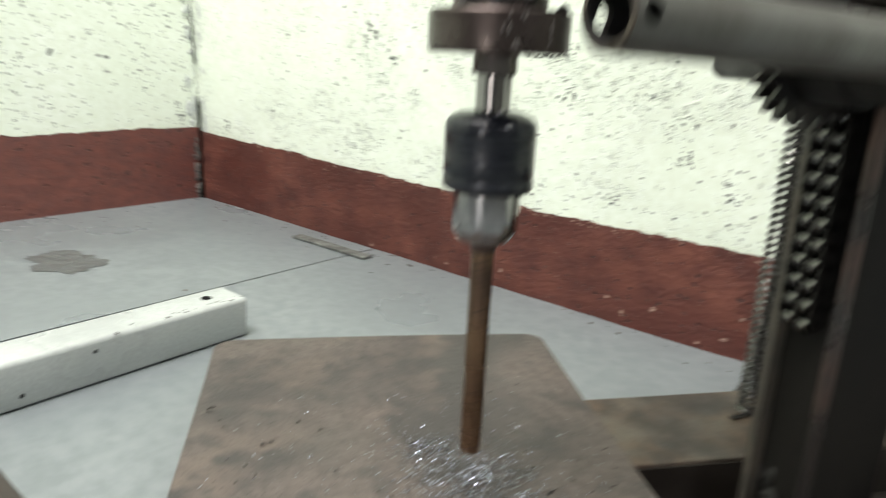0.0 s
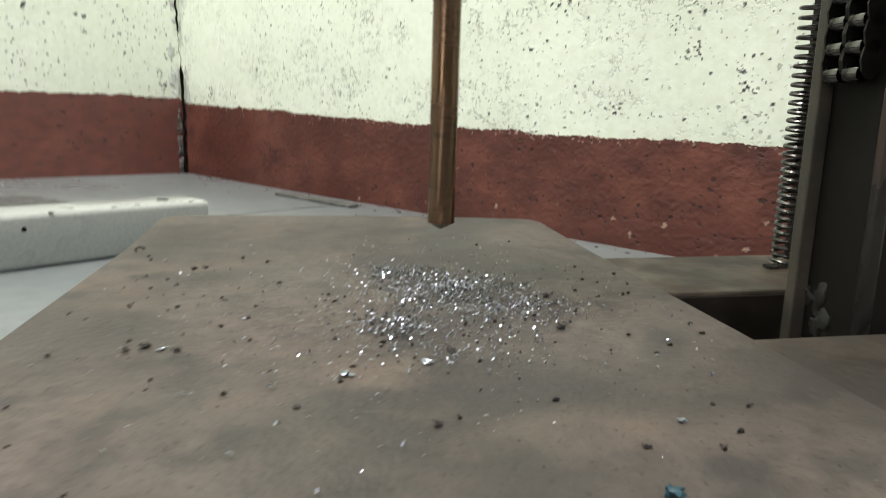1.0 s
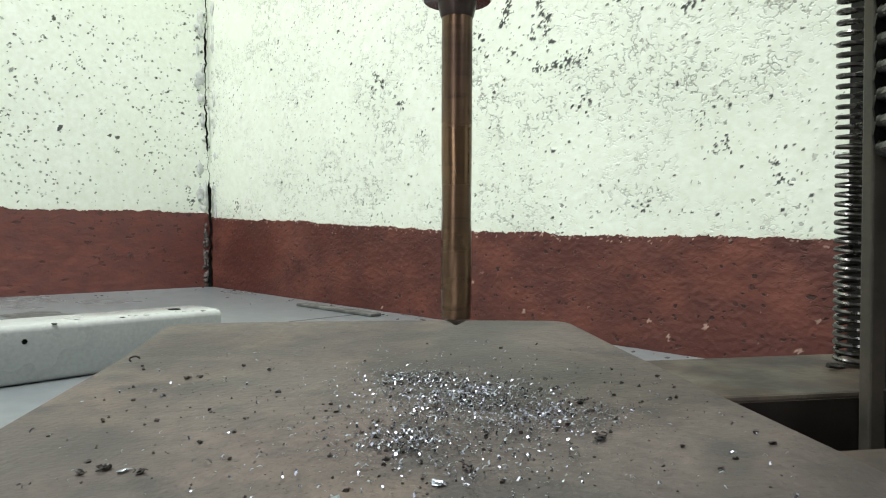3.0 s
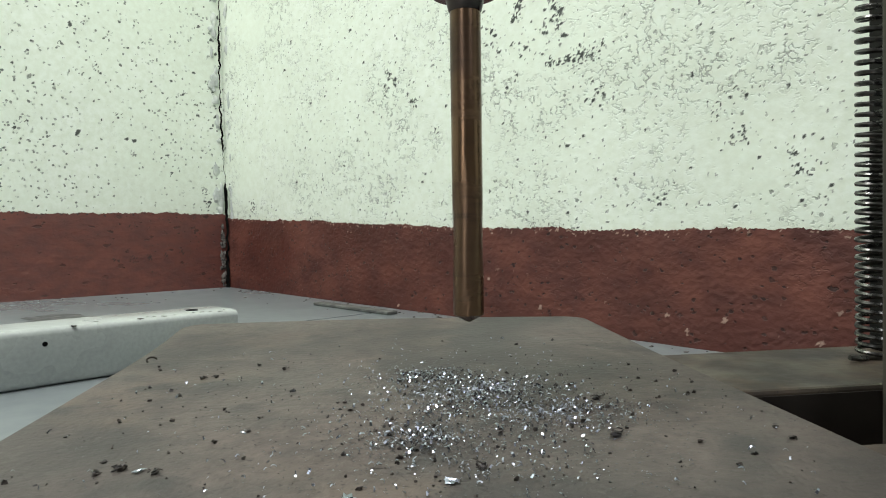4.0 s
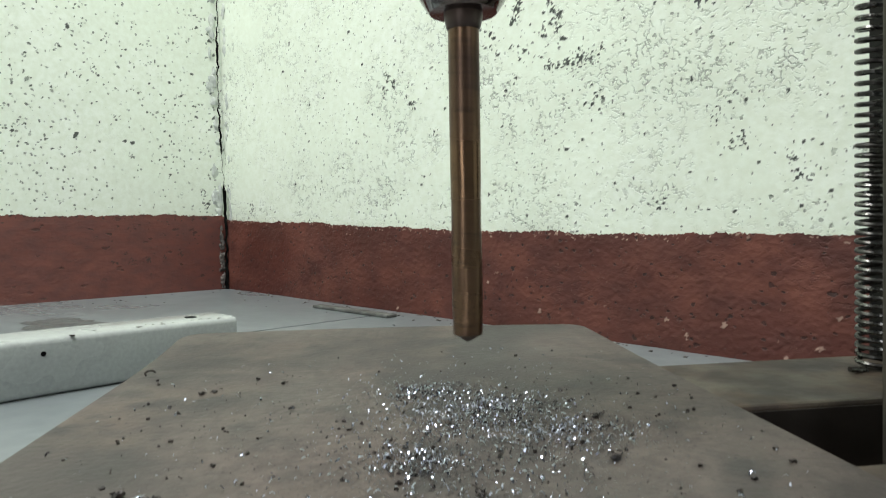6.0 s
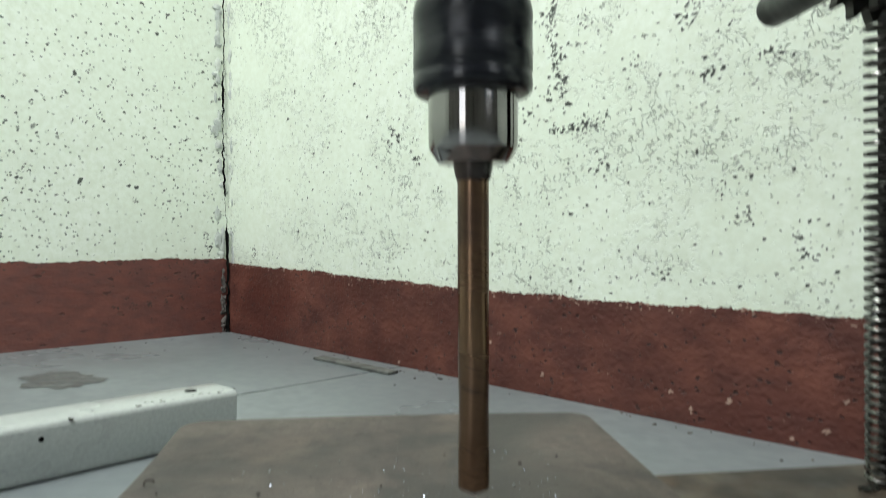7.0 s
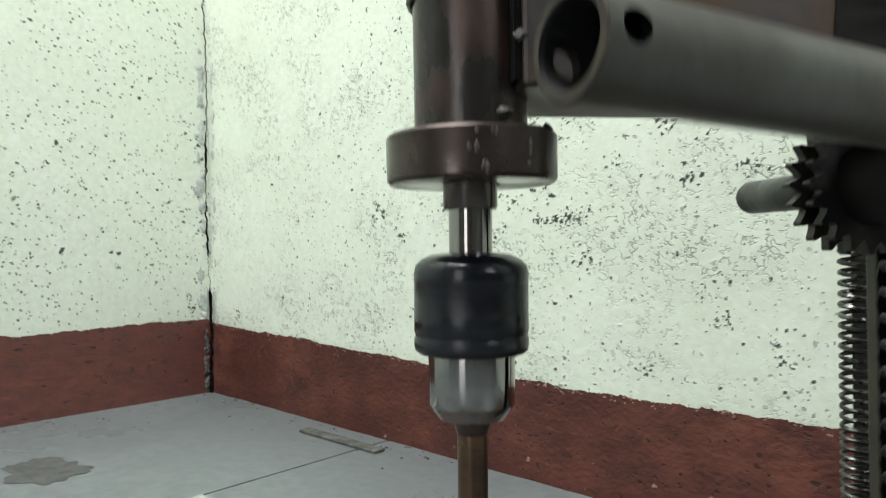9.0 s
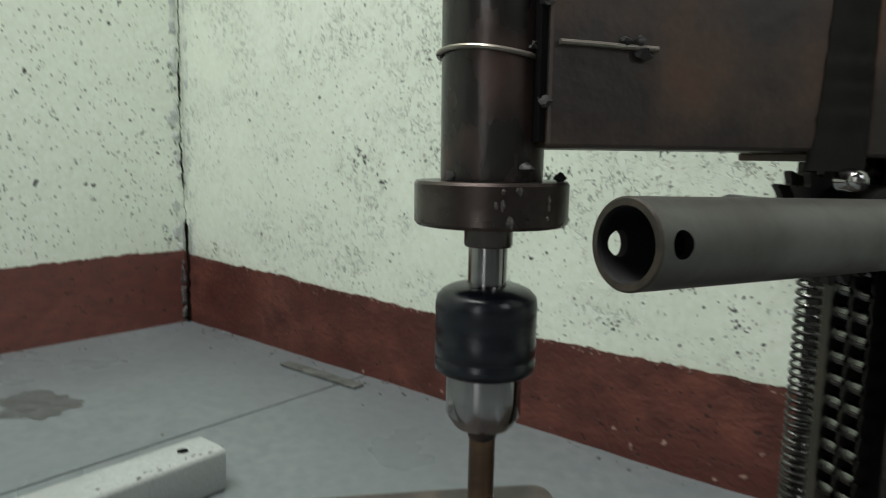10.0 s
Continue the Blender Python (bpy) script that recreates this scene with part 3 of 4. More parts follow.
PLATE_Z, BAR_Z = 0.0308, 0.021
AXIS = (0.1750, 0.2520)


def at(u, v, z):
    return Vector((u, -v, z))


def slab(u, v, z, bevel=0.0, bm=None):
    return box((u[0], -v[1], z[0]), (u[1], -v[0], z[1]), bevel, bm)


def rounded_plate(u, v, z, r, bevel):
    bm = bmesh.new()
    ring = []
    for cu, cv, a0 in ((u[1] - r, -v[0] - r, 0), (u[0] + r, -v[0] - r, 90), (u[0] + r, -v[1] + r, 180), (u[1] - r, -v[1] + r, 270)):
        ring += [bm.verts.new((cu + r * math.cos(radians(a0 + 15 * k)), cv + r * math.sin(radians(a0 + 15 * k)), z[0])) for k in range(7)]
    face = bm.faces.new(ring)
    made = bmesh.ops.extrude_face_region(bm, geom=[face])
    tops = [g for g in made["geom"] if isinstance(g, bmesh.types.BMVert)]
    for g in tops:
        g.co.z = z[1]
    edges = [e for e in bm.edges if e.verts[0] in tops and e.verts[1] in tops]
    bmesh.ops.bevel(bm, geom=edges, offset=bevel, segments=3, affect="EDGES", profile=0.5)
    return bm


def gear(teeth, tip, root, thick, hole):
    bm = bmesh.new()
    ring = []
    for k in range(teeth):
        for f, r in ((-0.5, root), (-0.38, root + (tip - root) * 0.10), (-0.24, root + (tip - root) * 0.42), (-0.11, root + (tip - root) * 0.9), (-0.05, tip), (0.05, tip), (0.11, root + (tip - root) * 0.9), (0.24, root + (tip - root) * 0.42), (0.38, root + (tip - root) * 0.10)):
            a = 2 * math.pi * (k + f) / teeth
            ring.append((r * math.cos(a), r * math.sin(a)))
    lo, hi = ([bm.verts.new((x, y, z)) for x, y in ring] for z in (-thick / 2, thick / 2))
    bm.faces.new(lo[::-1]), bm.faces.new(hi)
    for k in range(len(ring)):
        j = (k + 1) % len(ring)
        bm.faces.new((lo[k], lo[j], hi[j], hi[k]))
    return bm


def drill_press():
    press = new("drill_press", None)
    press.matrix_world = PRESS
    tagged(press, "home-made drill press of welded dark steel on a rusty plate", "drill press")

    # Base: the work plate, the two bars that carry the column, the leg.
    bm = rounded_plate((0, 0.303), (0, 0.475), (BAR_Z + 0.0005, PLATE_Z), 0.016, 0.0016)
    for way, cuts in (((0, 1, 0), (0.008, 0.02, 0.035, 0.05, 0.07, 0.10, 0.14)), ((1, 0, 0), (0.03, 0.06, 0.10, 0.15, 0.20, 0.25))):
        for cut in cuts:
            bmesh.ops.bisect_plane(bm, geom=bm.verts[:] + bm.edges[:] + bm.faces[:], plane_co=(cut, -cut, 0), plane_no=way)
    for p in bm.verts:
        # Cut by hand, a little out of square, and sprung up along its far edge.
        f, g = p.co.x / 0.303, min(-p.co.y / 0.28, 1.0)
        p.co.x += f * (0.002 - 0.011 * g) - (1 - f) * 0.0042
        p.co.z += 0.0058 * (1 - min(1, f) ** 2) * max(0.0, 1 + p.co.y / 0.13) ** 2
    part("base_plate", bm, PLATE, press, "rust-brown steel plate strewn with shavings", True)
    ground = -0.0235
    part("base_bar", slab((0.05, 0.60), (0.117, 0.213), (ground, BAR_Z), 0.002), BASE, press, "grey-brown flat steel base bar")
    part("base_bar", slab((0.05, 0.60), (0.293, 0.43), (ground, BAR_Z), 0.002), BASE, press, "grey-brown flat steel base bar")
    # Dark bottom and thin liners, added to paint the opening's shade.
    part("recess_shade_floor", slab((0.05, 0.60), (0.2135, 0.2925), (ground, ground + 0.004)), RECESS_SHADE, press, "added dark bottom painting the shade between the base bars")
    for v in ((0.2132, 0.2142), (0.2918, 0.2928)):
        part("recess_shade_liner", slab((0.07, 0.60), v, (ground + 0.0042, BAR_Z - 0.003)), RECESS_SHADE, press, "added dark liner painting the shade inside the base")
    part("base_side", slab((0.05, 0.066), (0.2135, 0.2925), (ground, BAR_Z)), BASE, press)

    # Column: a channel with bare edges, open towards the spindle.
    part("column", slab((0.391, 0.440), (0.2265, 0.2775), (ground + 0.0045, 0.62), 0.001), COLUMN, press, "dark oily steel column")
    part("column_edge", slab((0.382, 0.3912), (0.2250, 0.2325), (ground + 0.0045, 0.62), 0.0012), EDGE, press, "bare worn steel edge strip")
    part("column_edge", slab((0.3835, 0.3912), (0.2735, 0.279), (ground + 0.0045, 0.62), 0.0012), TUBE, press, "dark steel edge strip")
    rng = random.Random(3)
    for k in range(9):
        part("weld", lump(at(0.3905 + rng.uniform(0, 0.0015), rng.uniform(0.232, 0.25), rng.uniform(-0.005, 0.03)), (0.0016, rng.uniform(0.002, 0.006), rng.uniform(0.003, 0.008)), k, None, 0.6), WELD, press, "dull weld spatter at the column foot", True)

    # Feed chain on the column, two strands wide.
    plates = bmesh.new()
    first, rows = 0.1435, 27
    for k in range(rows):
        z = first + 0.0127 * k
        for v in (0.2375, 0.2505, 0.2635):
            for side in (-0.0007, 0.0007) if v == 0.2505 else (0.0,):
                m = Matrix.Translation(at(0.3835, v + side, z + 0.00635)) @ pose(0, 0, 0, 90, 0, 0) @ Matrix.Diagonal((1, 1.55, 1, 1))
                lathe([(0, -0.0006), (0.0062, -0.0006), (0.0062, 0.0006), (0, 0.0006)], 10, m, plates)
    chain = part("chain", plates, CHAIN, press, "oily two-strand roller chain fixed upright on the column")
    roll = None
    for k in range(rows):
        for v in (0.2440, 0.2570):
            if roll is None:
                roll = part("roller", lathe([(0, -0.0048), (0.0042, -0.0048), (0.0044, 0), (0.0042, 0.0048), (0, 0.0048)], 14), ROLLER, chain, smooth=True)
                ob = roll
            else:
                ob = new("roller", roll.data)
                ob.parent = chain
            ob.matrix_basis = Matrix.Translation(at(0.3815, v, first + 0.0127 * k)) @ pose(0, 0, 0, 90, 0, 0)

    # Return spring behind the column.
    turns, n, points = 66, 14, []
    for k in range(turns * n + 1):
        a = 2 * math.pi * k / n
        f = k / (turns * n)
        # Closed at the foot, wider open above.
        z = BAR_Z + 0.002 + 0.42 * (0.25 * f * f + 0.75 * f)
        points.append(at(0.4350 + 0.0085 * math.cos(a), 0.1545 + 0.0085 * math.sin(a), z))
    part("return_spring", tube_along(points, 0.00145, 6), SPRING, press, "long steel coil spring", True)
    part("spring_hook", tube_along([at(0.4265, 0.16, BAR_Z + 0.001), at(0.4185, 0.163, BAR_Z + 0.002), at(0.4125, 0.164, BAR_Z + 0.003)], 0.0016), SPRING, press)

    # Dark strip added as a backing, so the spring stands against dark.
    part("dark_backing", slab((0.4535, 0.486), (0.128, 0.1425), (BAR_Z, 0.60), 0.001), COLUMN, press, "dark backing strip added behind the spring")

    # Feed shaft with its sprocket and pipe handle.
    cu, cz, turn = 0.3610, 0.2955, pose(0, 0, 0, 90, 0, 0)

    def on_shaft(v):
        return Matrix.Translation(at(cu, v, cz)) @ turn

    shaft = part("feed_shaft", lathe([(0, 0.0), (0.006, 0.0), (0.0085, 0.0012), (0.0094, 0.004), (0.0094, 0.20), (0, 0.20)], 32, on_shaft(0.1605)), SHAFT, press, "grey round feed shaft with a rounded end", True)
    for v in (0.2405, 0.2545):
        bm = gear(21, 0.0325, 0.0268, 0.0050, 0.009)
        bm.transform(on_shaft(v) @ pose(0, 0, 0, 0, 0, 8))
        part("sprocket", bm, SPROCKET, press, "black oily toothed sprocket")
    part("sprocket_hub", lathe([(0.0095, -0.012), (0.020, -0.012), (0.020, 0.034), (0.0165, 0.036), (0.0165, 0.074), (0.0095, 0.074)], 32, on_shaft(0.2545)), COLUMN, press, "black oily bearing sleeve", True)
    part("shaft_nut", lathe([(0.0095, 0), (0.0145, 0), (0.0145, 0.009), (0.0095, 0.009)], 6, on_shaft(0.332)), STEEL, press, "bright steel nut")

    def handle():
        """A straight pipe, open at its end, with a cross hole."""
        length, r, inside = 0.27, 0.0111, 0.0087
        way = Vector((0.943, 0.325, -0.028)).normalized()
        m = Matrix.Translation(at(0.1658, 0.4098, 0.3071)) @ way.to_track_quat("Z", "Y").to_matrix().to_4x4()
        side = m.inverted().to_3x3() @ Vector((0.28, -0.96, 0.10))
        face_at = math.atan2(side.y, side.x)
        body, n = bmesh.new(), 144
        profile = [(inside, 0.11), (inside, 0.03)] + [(inside, 0.0185 - 0.0004 * k) for k in range(45)] + [(inside + 0.0003, 0.0), (r - 0.0005, 0.0)]
        profile += [(r, 0.0005 + 0.0004 * k) for k in range(45)] + [(r, 0.03), (r, length), (0.001, length)]
        lathe(profile, n, pose(0, 0, 0, 0, 0, math.degrees(face_at)), body)
        # The cross hole, drilled through both walls.
        aim = Vector((math.cos(face_at), math.sin(face_at), 0))
        gone = []
        for f in body.faces:
            c = f.calc_center_median() - Vector((0, 0, 0.0066))
            if abs(c.z) < 0.004 and (c - aim * c.dot(aim)).length < 0.0033:
                gone.append(f)
            elif math.hypot(c.x, c.y) < inside + 0.0002:
                f.material_index = 1
            elif c.z + 0.0066 < 0.0004:
                f.material_index = 2
        bmesh.ops.delete(body, geom=gone, context="FACES")
        # A clean round rim to the hole.
        for w in {w for e in body.edges if e.is_boundary for w in e.verts}:
            if abs(w.co.z - 0.0066) < 0.0055:
                off = w.co - Vector((0, 0, 0.0066))
                out = math.hypot(w.co.x, w.co.y)
                sign = 1 if off.dot(aim) > 0 else -1
                flat = (off - aim * off.dot(aim)).normalized() * 0.0033
                across = flat - Vector((0, 0, flat.z))
                w.co = Vector((0, 0, 0.0066)) + flat + aim * sign * math.sqrt(max(0.0, out * out - across.length_squared))
        pipe = part("feed_handle", body, PIPE, press, "grey steel pipe handle, open end, drilled across", True)
        pipe.data.materials.append(BORE)
        pipe.data.materials.append(RUST_RIM)
        pipe.matrix_basis = m

    handle()

    # Arm: a box beam from the column sleeve to the spindle tube.
    part("arm", slab((0.1925, 0.342), (0.219, 0.2825), (0.3305, 0.47), 0.0018), BEAM, press, "brown-black box-section arm")
    part("arm_plate", slab((0.324, 0.336), (0.222, 0.279), (0.3262, 0.3303), 0.001), BEAM, press)
    # A heavy weld seam, wider at its foot, laid in uneven runs; its black also paints the gap's shade.
    bm, rows = bmesh.new(), []
    for k in range(40):
        f = k / 39
        z = 0.322 + 0.148 * f
        lo = 0.317 + 0.010 * f ** 0.6 + 0.0012 * noise.noise(Vector((k * 0.9, 3.0, 0)))
        bulge = 0.0062 + 0.0012 * noise.noise(Vector((k * 0.7, 7.0, 0)))
        rows.append([bm.verts.new(at(lo + (0.343 - lo) * q, 0.2822 + bulge * math.sin(math.pi * (0.06 + 0.62 * q)) + 0.0005 * noise.noise(Vector((k * 1.3, q * 9, 1))), z)) for q in [j / 8 for j in range(9)]])
        rows[-1] += [bm.verts.new(at(0.343, 0.280, z)), bm.verts.new(at(lo, 0.280, z))]
    for a, b in zip(rows, rows[1:]):
        for j in range(11):
            bm.faces.new((a[j], a[(j + 1) % 11], b[(j + 1) % 11], b[j]))
    bm.faces.new(rows[0][::-1]), bm.faces.new(rows[-1])
    part("arm_weld_shade", bm, COLUMN, press, "thick weld seam, black with the gap's shade painted in", True)
    bolt = Matrix.Translation(at(0.3335, 0.2865, 0.3180)) @ pose(0, 0, 0, 90, 0, 0)
    part("bolt_head", lathe([(0, 0), (0.0056, 0), (0.0056, 0.006), (0.0052, 0.0085), (0.004, 0.0104), (0.002, 0.0113), (0, 0.0115)], 24, bolt), STEEL, press, "bright worn bolt head", True)
    part("column_sleeve", slab((0.3435, 0.47), (0.205, 0.288), (0.328, 0.50), 0.002), BEAM, press, "dark steel sleeve round the column")

    # Spindle tube, bound with wire, with its flange.
    u, v = AXIS[0] + 0.0030, AXIS[1]
    on = Matrix.Translation(at(u, v, 0))
    part("spindle_tube", lathe([(0.015, 0.316), (0.0230, 0.316), (0.0234, 0.318), (0.0234, 0.50), (0.015, 0.50)], 64, on), TUBE, press, "scorched dark steel spindle tube", True)
    part("flange", lathe([(0.012, 0.2960), (0.034, 0.2960), (0.0352, 0.2975), (0.0354, 0.3145), (0.0345, 0.3158), (0.012, 0.3158)], 72, on), FLANGE, press, "turned steel flange with scuffed rim", True)
    # Black sheet over the arm's end, painting the shade of the gap.
    part("gap_shade", slab((0.1897, 0.1922), (0.2600, 0.2812), (0.333, 0.47)), DARK, press, "black sheet painting the shade in the gap between tube and arm")
    ring = [at(u + 0.0248 * math.cos(a), v - 0.0248 * math.sin(a), 0.3700 - 0.0016 * math.cos(a) + 0.001 * math.sin(2 * a)) for a in [radians(-30 - 8 * k) for k in range(34)]]
    part("binding_wire", tube_along(ring, 0.0012), WIRE, press, "twisted binding wire", True)
    part("binding_wire", tube_along([at(0.1965, 0.2842, 0.3732), at(0.212, 0.2838, 0.3729), at(0.226, 0.2842, 0.3722), at(0.240, 0.2839, 0.3720)], 0.0012), WIRE, press, "bright piece of binding wire")
    for k, (a, b, c, s) in enumerate(((0.2255, 0.2838, 0.3745, 0.0026), (0.2315, 0.2838, 0.3748, 0.0024), (0.2330, 0.2834, 0.3700, 0.0040), (0.1925, 0.2805, 0.3495, 0.0034), (0.1920, 0.2800, 0.3890, 0.0032), (0.1545, 0.2505, 0.3712, 0.0024),
                                      (0.187, 0.2745, 0.3215, 0.0036), (0.1575, 0.262, 0.3180, 0.003), (0.207, 0.262, 0.3175, 0.0028), (0.189, 0.2745, 0.3725, 0.002))):
        part("weld_bead", lump(at(a, b, c), (s, s * 0.8, s * 0.75), k + 20, None, 0.8), WELD, press, "lumpy weld bead", True)
    rng = random.Random(12)
    for k in range(12):
        a = radians(rng.choice([rng.gauss(-92, 4), rng.gauss(-64, 3)]))
        part("scuff_mark", lump(at(u + 0.0351 * math.cos(a), v - 0.0351 * math.sin(a), rng.uniform(0.299, 0.313)), (0.0009, 0.0009, rng.uniform(0.001, 0.0026)), k, None, 0.6), SCUFF, press, "pale scuff on the flange rim")

    # The turning spindle: nose, keyless chuck, bit.
    spin = part("spindle_nose", lathe([(0, 0.235), (0.0091, 0.235), (0.0091, 0.2178), (0.0090, 0.196), (0, 0.196)], 40), TURNED, press, "polished steel spindle nose", True)
    part("spindle_collar", lathe([(0.0088, 0.2355), (0.0113, 0.2355), (0.0113, 0.2190), (0.0107, 0.2180), (0.0088, 0.2180)], 40), FLANGE, spin, "dark steel collar", True)
    # The sleeve has shallow grip flats round its upper half.
    bm, n, rings = bmesh.new(), 96, []
    for r, z, flat in ((0.008, 0.2005, 0), (0.0165, 0.1995, 0), (0.0205, 0.1977, 0), (0.0231, 0.1950, 0), (0.0238, 0.1915, 0), (0.0238, 0.1885, 0), (0.0238, 0.1875, 1), (0.0238, 0.1760, 1), (0.0238, 0.1750, 0),
                       (0.0238, 0.1682, 0), (0.0233, 0.1674, 0), (0.0233, 0.1662, 0), (0.0238, 0.1654, 0), (0.0238, 0.1622, 0), (0.0234, 0.1604, 0), (0.0222, 0.1593, 0), (0.0195, 0.1590, 0)):
        rings.append([])
        for k in range(n):
            a = 2 * math.pi * k / n
            q = r - 0.0005 * flat * (k % 8 in (2, 3, 4, 5, 6))
            rings[-1].append(bm.verts.new((q * math.cos(a), q * math.sin(a), z)))
    for a, b in zip(rings, rings[1:]):
        for k in range(n):
            bm.faces.new((a[k], a[(k + 1) % n], b[(k + 1) % n], b[k]))
    bm.faces.new(rings[0]), bm.faces.new(rings[-1][::-1])
    part("chuck_sleeve", bm, BLACK, spin, "black plastic chuck sleeve", True)
    part("chuck_nose", lathe([(0, 0.1600), (0.0179, 0.1600), (0.0180, 0.1590), (0.0179, 0.1480), (0.0178, 0.1382), (0.0172, 0.1370), (0.0144, 0.1328), (0.0136, 0.1320), (0, 0.1318)], 64), TURNED, spin, "bright steel chuck nose", True)
    part("chuck_jaw", lathe([(0, 0.134), (0.0080, 0.134), (0.0078, 0.1300), (0.0068, 0.1258), (0.0064, 0.1252), (0, 0.1252)], 30), TUBE, spin, "dark steel jaws gripping the bit", True)
    bm = bmesh.new()
    n, rings = 32, []
    heights = [0.0, 0.003] + [0.003 + 0.0995 * k / 60 for k in range(1, 61)] + [0.110, 0.128]
    for h in heights:
        twist = min(h, 0.085) / 0.11 * 2 * math.pi
        ring = []
        for k in range(n):
            a = 2 * math.pi * k / n
            groove = max(0.0, math.cos(2 * a)) ** 2 * min(1.0, max(0.0, (0.085 - h) / 0.05)) * (h > 0.001)
            r = 0.0063 * (1 - 0.11 * groove) * (0.12 if h == 0 else 1)
            ring.append(bm.verts.new((r * math.cos(a + twist), r * math.sin(a + twist), h - 0.0005)))
        rings.append(ring)
    for a, b in zip(rings, rings[1:]):
        for k in range(n):
            bm.faces.new((a[k], a[(k + 1) % n], b[(k + 1) % n], b[k]))
    bm.faces.new(rings[0][::-1]), bm.faces.new(rings[-1])
    part("drill_bit", bm, BIT, spin, "bronze-coloured twist drill bit, tarnished", True)
    return press, spin


def base_leg():
    """The brown leg that reaches out from under the plate."""
    ob = new("angle_iron", None)
    part("upright_leg", box((-0.19, -0.0065, -0.0395), (0.30, 0.0065, 0), 0.0012), BROWN, ob)
    part("flat_leg", box((-0.19, -0.030, -0.0395), (0.30, -0.0067, -0.0365), 0.0008), BROWN, ob)
    ob.matrix_world = Matrix.Translation((-0.44, 0.1282, BAR_Z - 0.0008)) @ pose(0, 0, 0, 0, 0, -2.4)
    tagged(ob, "brown painted angle iron lying under the rusty plate", "angle iron")


def shavings():
    rng = random.Random(21)
    spots = [(0.165, 0.192, 0.014, 0.010, 90), (0.192, 0.220, 0.016, 0.012, 130), (0.176, 0.250, 0.018, 0.014, 110), (0.212, 0.265, 0.015, 0.012, 110), (0.150, 0.286, 0.010, 0.009, 50), (0.175, 0.305, 0.024, 0.018, 60), (0.16, 0.25, 0.07, 0.07, 190)]

    def spot():
        u, v, su, sv, _ = rng.choices(spots, [s[4] for s in spots])[0]
        while True:
            a, b = rng.gauss(u, su), rng.gauss(v, sv)
            if 0.012 < a < 0.29 and 0.03 < b < 0.44:
                return a, b

    verts, faces = [], []
    for k in range(4000):
        a, b = spot()
        size = rng.choice([0.00028, 0.00035, 0.0004, 0.0005, 0.0007, 0.0010]) * rng.uniform(0.8, 1.3)
        turn = Euler((rng.gauss(0, 0.45), rng.gauss(0, 0.45), rng.uniform(0, 6.3))).to_matrix()
        centre = at(a, b, PLATE_Z + 0.0006 + size * 0.45)
        curl = rng.uniform(0.3, 1.1)
        base = len(verts)
        for j in range(4):
            p = (j - 1.5) / 1.5
            for w in (-0.32, 0.32):
                verts.append(PRESS @ (centre + turn @ Vector((p * size, w * size * rng.uniform(0.7, 1.3), curl * size * (1 - p * p)))))
        for j in range(3):
            faces.append((base + 2 * j, base + 2 * j + 1, base + 2 * j + 3, base + 2 * j + 2))
    mesh = bpy.data.meshes.new("metal_shavings")
    mesh.from_pydata(verts, [], faces)
    mesh.materials.append(SHINE)
    tagged(new("metal_shavings", mesh), "bright curled metal shavings scattered on the rusty plate", "shavings", kind="stuff")
    # Fine steel dust that greys the plate round the hole.
    verts, faces = [], []
    for k in range(9000):
        u, v, su, sv, _ = rng.choices(spots[:6], [s[4] for s in spots[:6]])[0]
        a, b = rng.gauss(u, su * 1.5), rng.gauss(v, sv * 1.6)
        size = rng.uniform(0.00018, 0.0005)
        spin, lean = rng.uniform(0, 6.3), rng.uniform(-0.4, 0.4)
        c, d = math.cos(spin) * size, math.sin(spin) * size
        base = len(verts)
        for p, q, h in ((c, d, lean), (-d, c, 0.5), (-c, -d, -lean), (d, -c, 0.1)):
            verts.append(PRESS @ at(a + p, b + q, PLATE_Z + 0.0002 + size * (0.4 + 0.6 * h)))
        faces.append((base, base + 1, base + 2, base + 3))
    mesh = bpy.data.meshes.new("steel_dust")
    mesh.from_pydata(verts, [], faces)
    mesh.materials.append(DUST)
    tagged(new("steel_dust", mesh), "fine dark grey steel dust among the shavings", "dust", kind="stuff")
    bm = bmesh.new()
    for k in range(760):
        a, b = spot() if k % 4 else (rng.uniform(0.015, 0.288), min(0.44, max(0.06, rng.gauss(0.25, 0.09))))
        s = rng.choice([0.00025, 0.0003, 0.0004, 0.0005, 0.0009]) * rng.uniform(0.8, 1.2)
        made = bmesh.ops.create_icosphere(bm, subdivisions=1, radius=s, matrix=PRESS @ Matrix.Translation(at(a, b, PLATE_Z + s * 0.5)))
        for p in made["verts"]:
            p.co += Vector((rng.gauss(0, s * 0.4), rng.gauss(0, s * 0.4), rng.gauss(0, s * 0.2)))
    tagged(part("burnt_chips", bm, GRIT), "dark burnt metal chips scattered on the rusty plate", "chips", kind="stuff")
    # The larger pieces, each on its own.
    flake, burnt = "large bright metal flake on the plate", "dark burnt lump of metal on the plate"
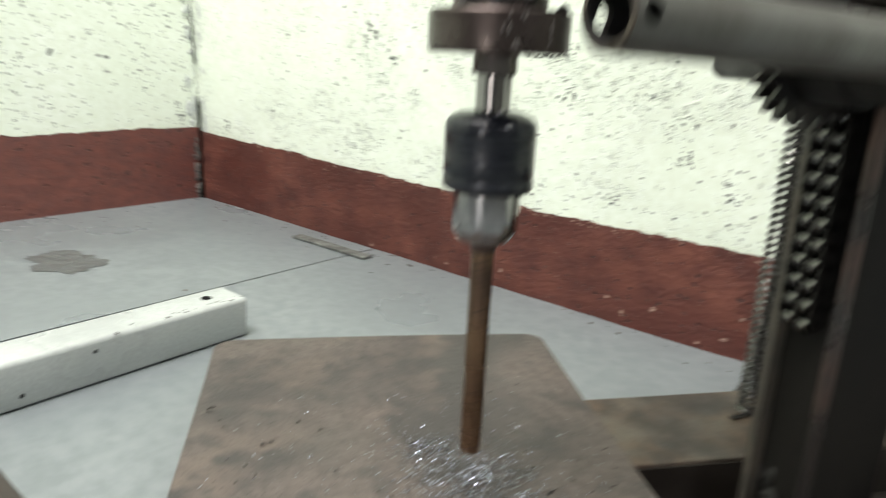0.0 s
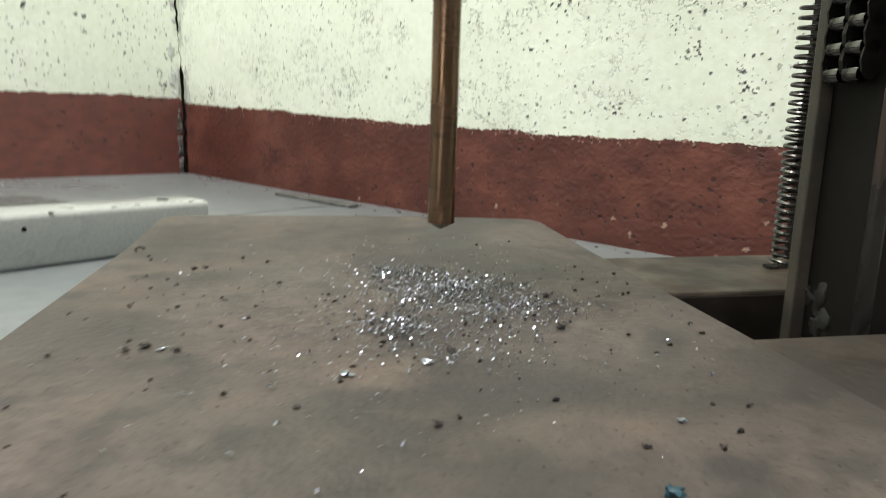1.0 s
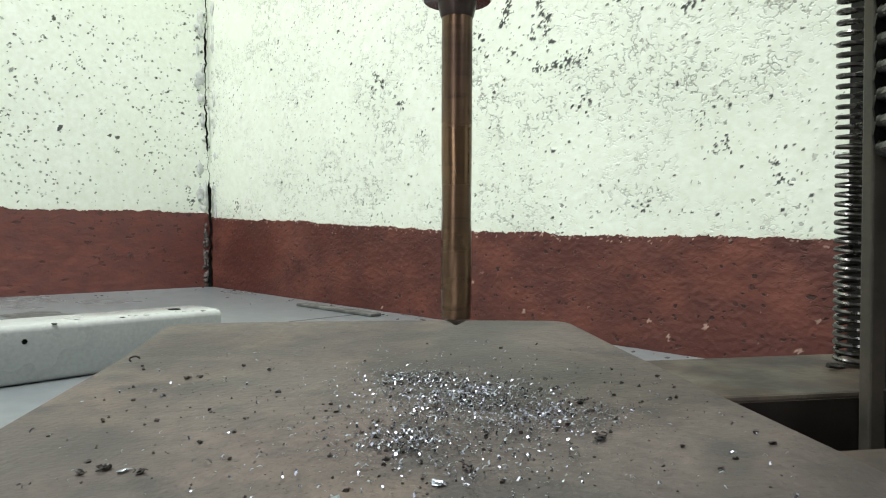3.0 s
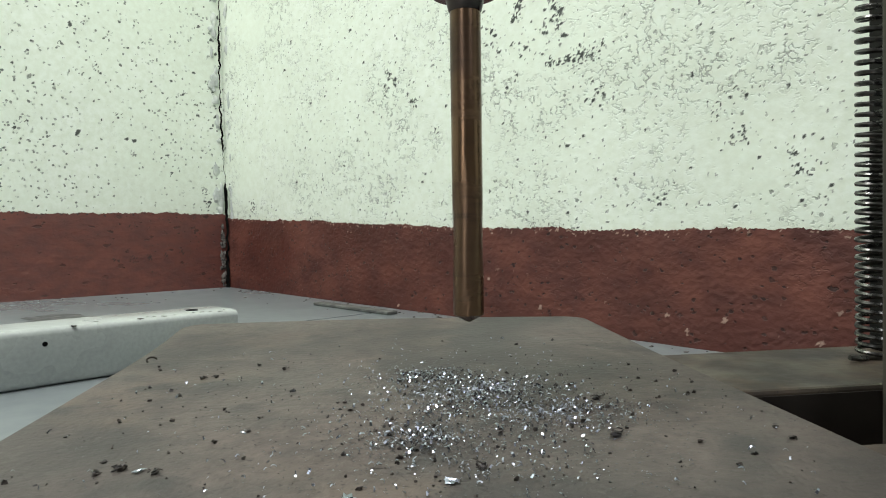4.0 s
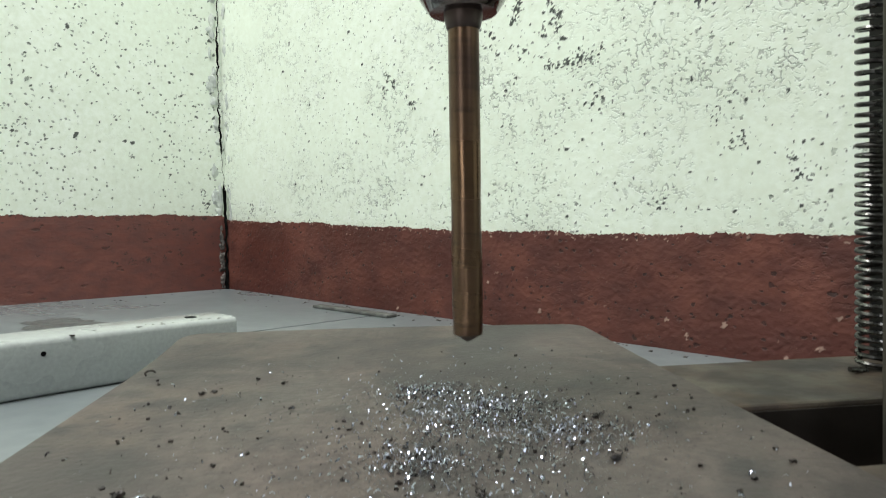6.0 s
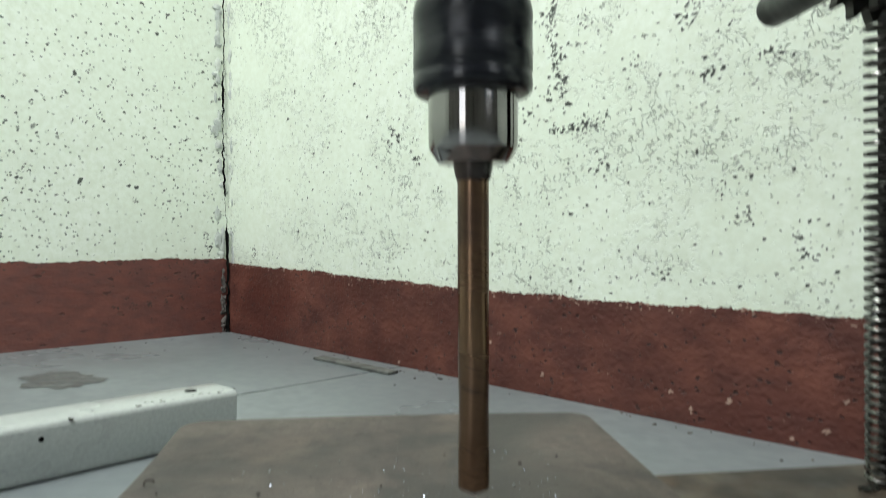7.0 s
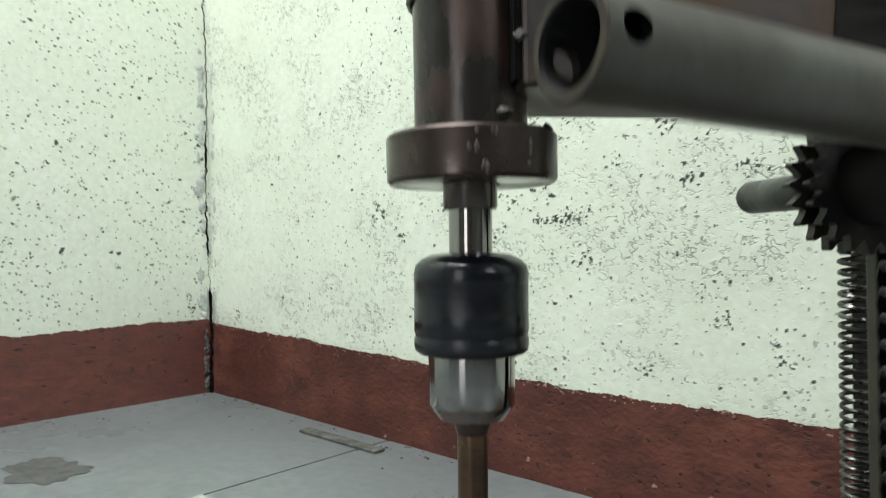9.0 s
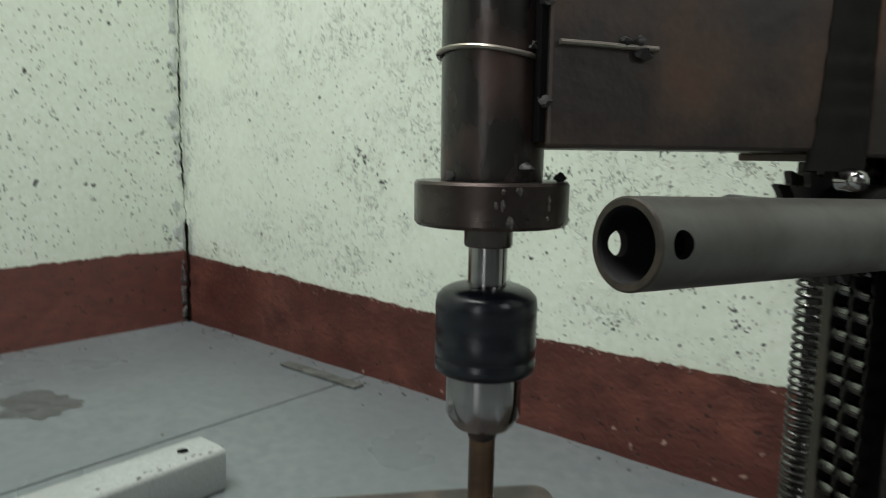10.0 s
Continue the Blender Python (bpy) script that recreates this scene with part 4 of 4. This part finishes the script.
    for name, a, b, s, mat, label in (("bright_flake", 0.127, 0.338, 0.0036, SHINE, flake), ("bright_flake", 0.157, 0.330, 0.0030, SHINE, flake), ("bright_flake", 0.060, 0.304, 0.0022, SHINE, flake),
                                      ("bright_flake", 0.225, 0.3875, 0.0022, SHINE, flake), ("bright_flake", 0.259, 0.185, 0.0016, SHINE, flake), ("burnt_lump", 0.230, 0.248, 0.0030, GRIT, burnt),
                                      ("burnt_lump", 0.220, 0.298, 0.0032, GRIT, burnt), ("burnt_lump", 0.054, 0.301, 0.0030, GRIT, burnt), ("burnt_lump", 0.047, 0.304, 0.0022, GRIT, burnt), ("burnt_lump", 0.066, 0.306, 0.0024, GRIT, burnt),
                                      ("burnt_lump", 0.168, 0.319, 0.0028, GRIT, burnt), ("burnt_lump", 0.152, 0.380, 0.0022, GRIT, burnt), ("burnt_lump", 0.0486, 0.170, 0.0026, GRIT, burnt), ("burnt_lump", 0.055, 0.168, 0.0022, GRIT, burnt),
                                      ("burnt_lump", 0.088, 0.156, 0.0022, GRIT, burnt), ("burnt_lump", 0.0725, 0.142, 0.0020, GRIT, burnt), ("burnt_lump", 0.207, 0.401, 0.0018, GRIT, burnt), ("burnt_lump", 0.252, 0.380, 0.0017, GRIT, burnt),
                                      ("burnt_lump", 0.2386, 0.396, 0.0018, GRIT, burnt), ("burnt_lump", 0.228, 0.405, 0.0017, GRIT, burnt), ("blue_flake", 0.202, 0.424, 0.0042, BLUE, "small teal plastic flake on the plate")):
        bm = lump((0, 0, 0), (s * 0.6, s * 0.42, s * 0.30), a * 50, None, 1.1) if mat != SHINE else lump((0, 0, 0), (s * 0.8, s * 0.5, s * 0.16), a * 50, None, 1.3)
        if mat == GRIT:
            # Tangled burnt curls round the lump.
            for j in range(4):
                t0, r0 = rng.uniform(0, 6.3), s * rng.uniform(0.25, 0.5)
                mid = Vector((rng.gauss(0, s * 0.6), rng.gauss(0, s * 0.45), s * 0.1))
                tube_along([mid + Vector((r0 * math.cos(t0 + q * 0.7), r0 * math.sin(t0 + q * 0.7) * 0.7, s * 0.06 * q - s * 0.1)) for q in range(6)], s * 0.085, 5, bm)
        ob = part(name, bm, mat)
        ob.matrix_world = PRESS @ Matrix.Translation(at(a, b, PLATE_Z + s * 0.3)) @ pose(0, 0, 0, 0, 0, 900 * a)
        tagged(ob, label, "metal chip" if mat != BLUE else "plastic chip", "chips on the plate")
    curl = [at(0.008 + 0.0024 * math.cos(t), 0.118 + 0.0008 * t, PLATE_Z + 0.0006 + 0.0014 * (1 + math.sin(t))) for t in [0.5 * k for k in range(9)]]
    ob = part("curled_shaving", tube_along(curl, 0.0006, 5), GRIT, None, "", True)
    ob.matrix_world = PRESS
    tagged(ob, "dark curled metal shaving near the plate edge", "metal chip", "chips on the plate")


room()
floor()
white_bar()
floor_strip()
drill, turning = drill_press()
base_leg()
shavings()


def motions():
    """The spindle turns all the while, leaning a trace to its right."""
    rows = []
    for k in range(0, frame(10.0)):
        rows.append((k / FPS, Matrix.Translation(at(AXIS[0], AXIS[1], 0.0676)) @ pose(0, 0, 0, 0, 0.55, 0) @ pose(0, 0, 0, 0, 0, (80.0 * k) % 360)))
    walk(turning, rows)


motions()
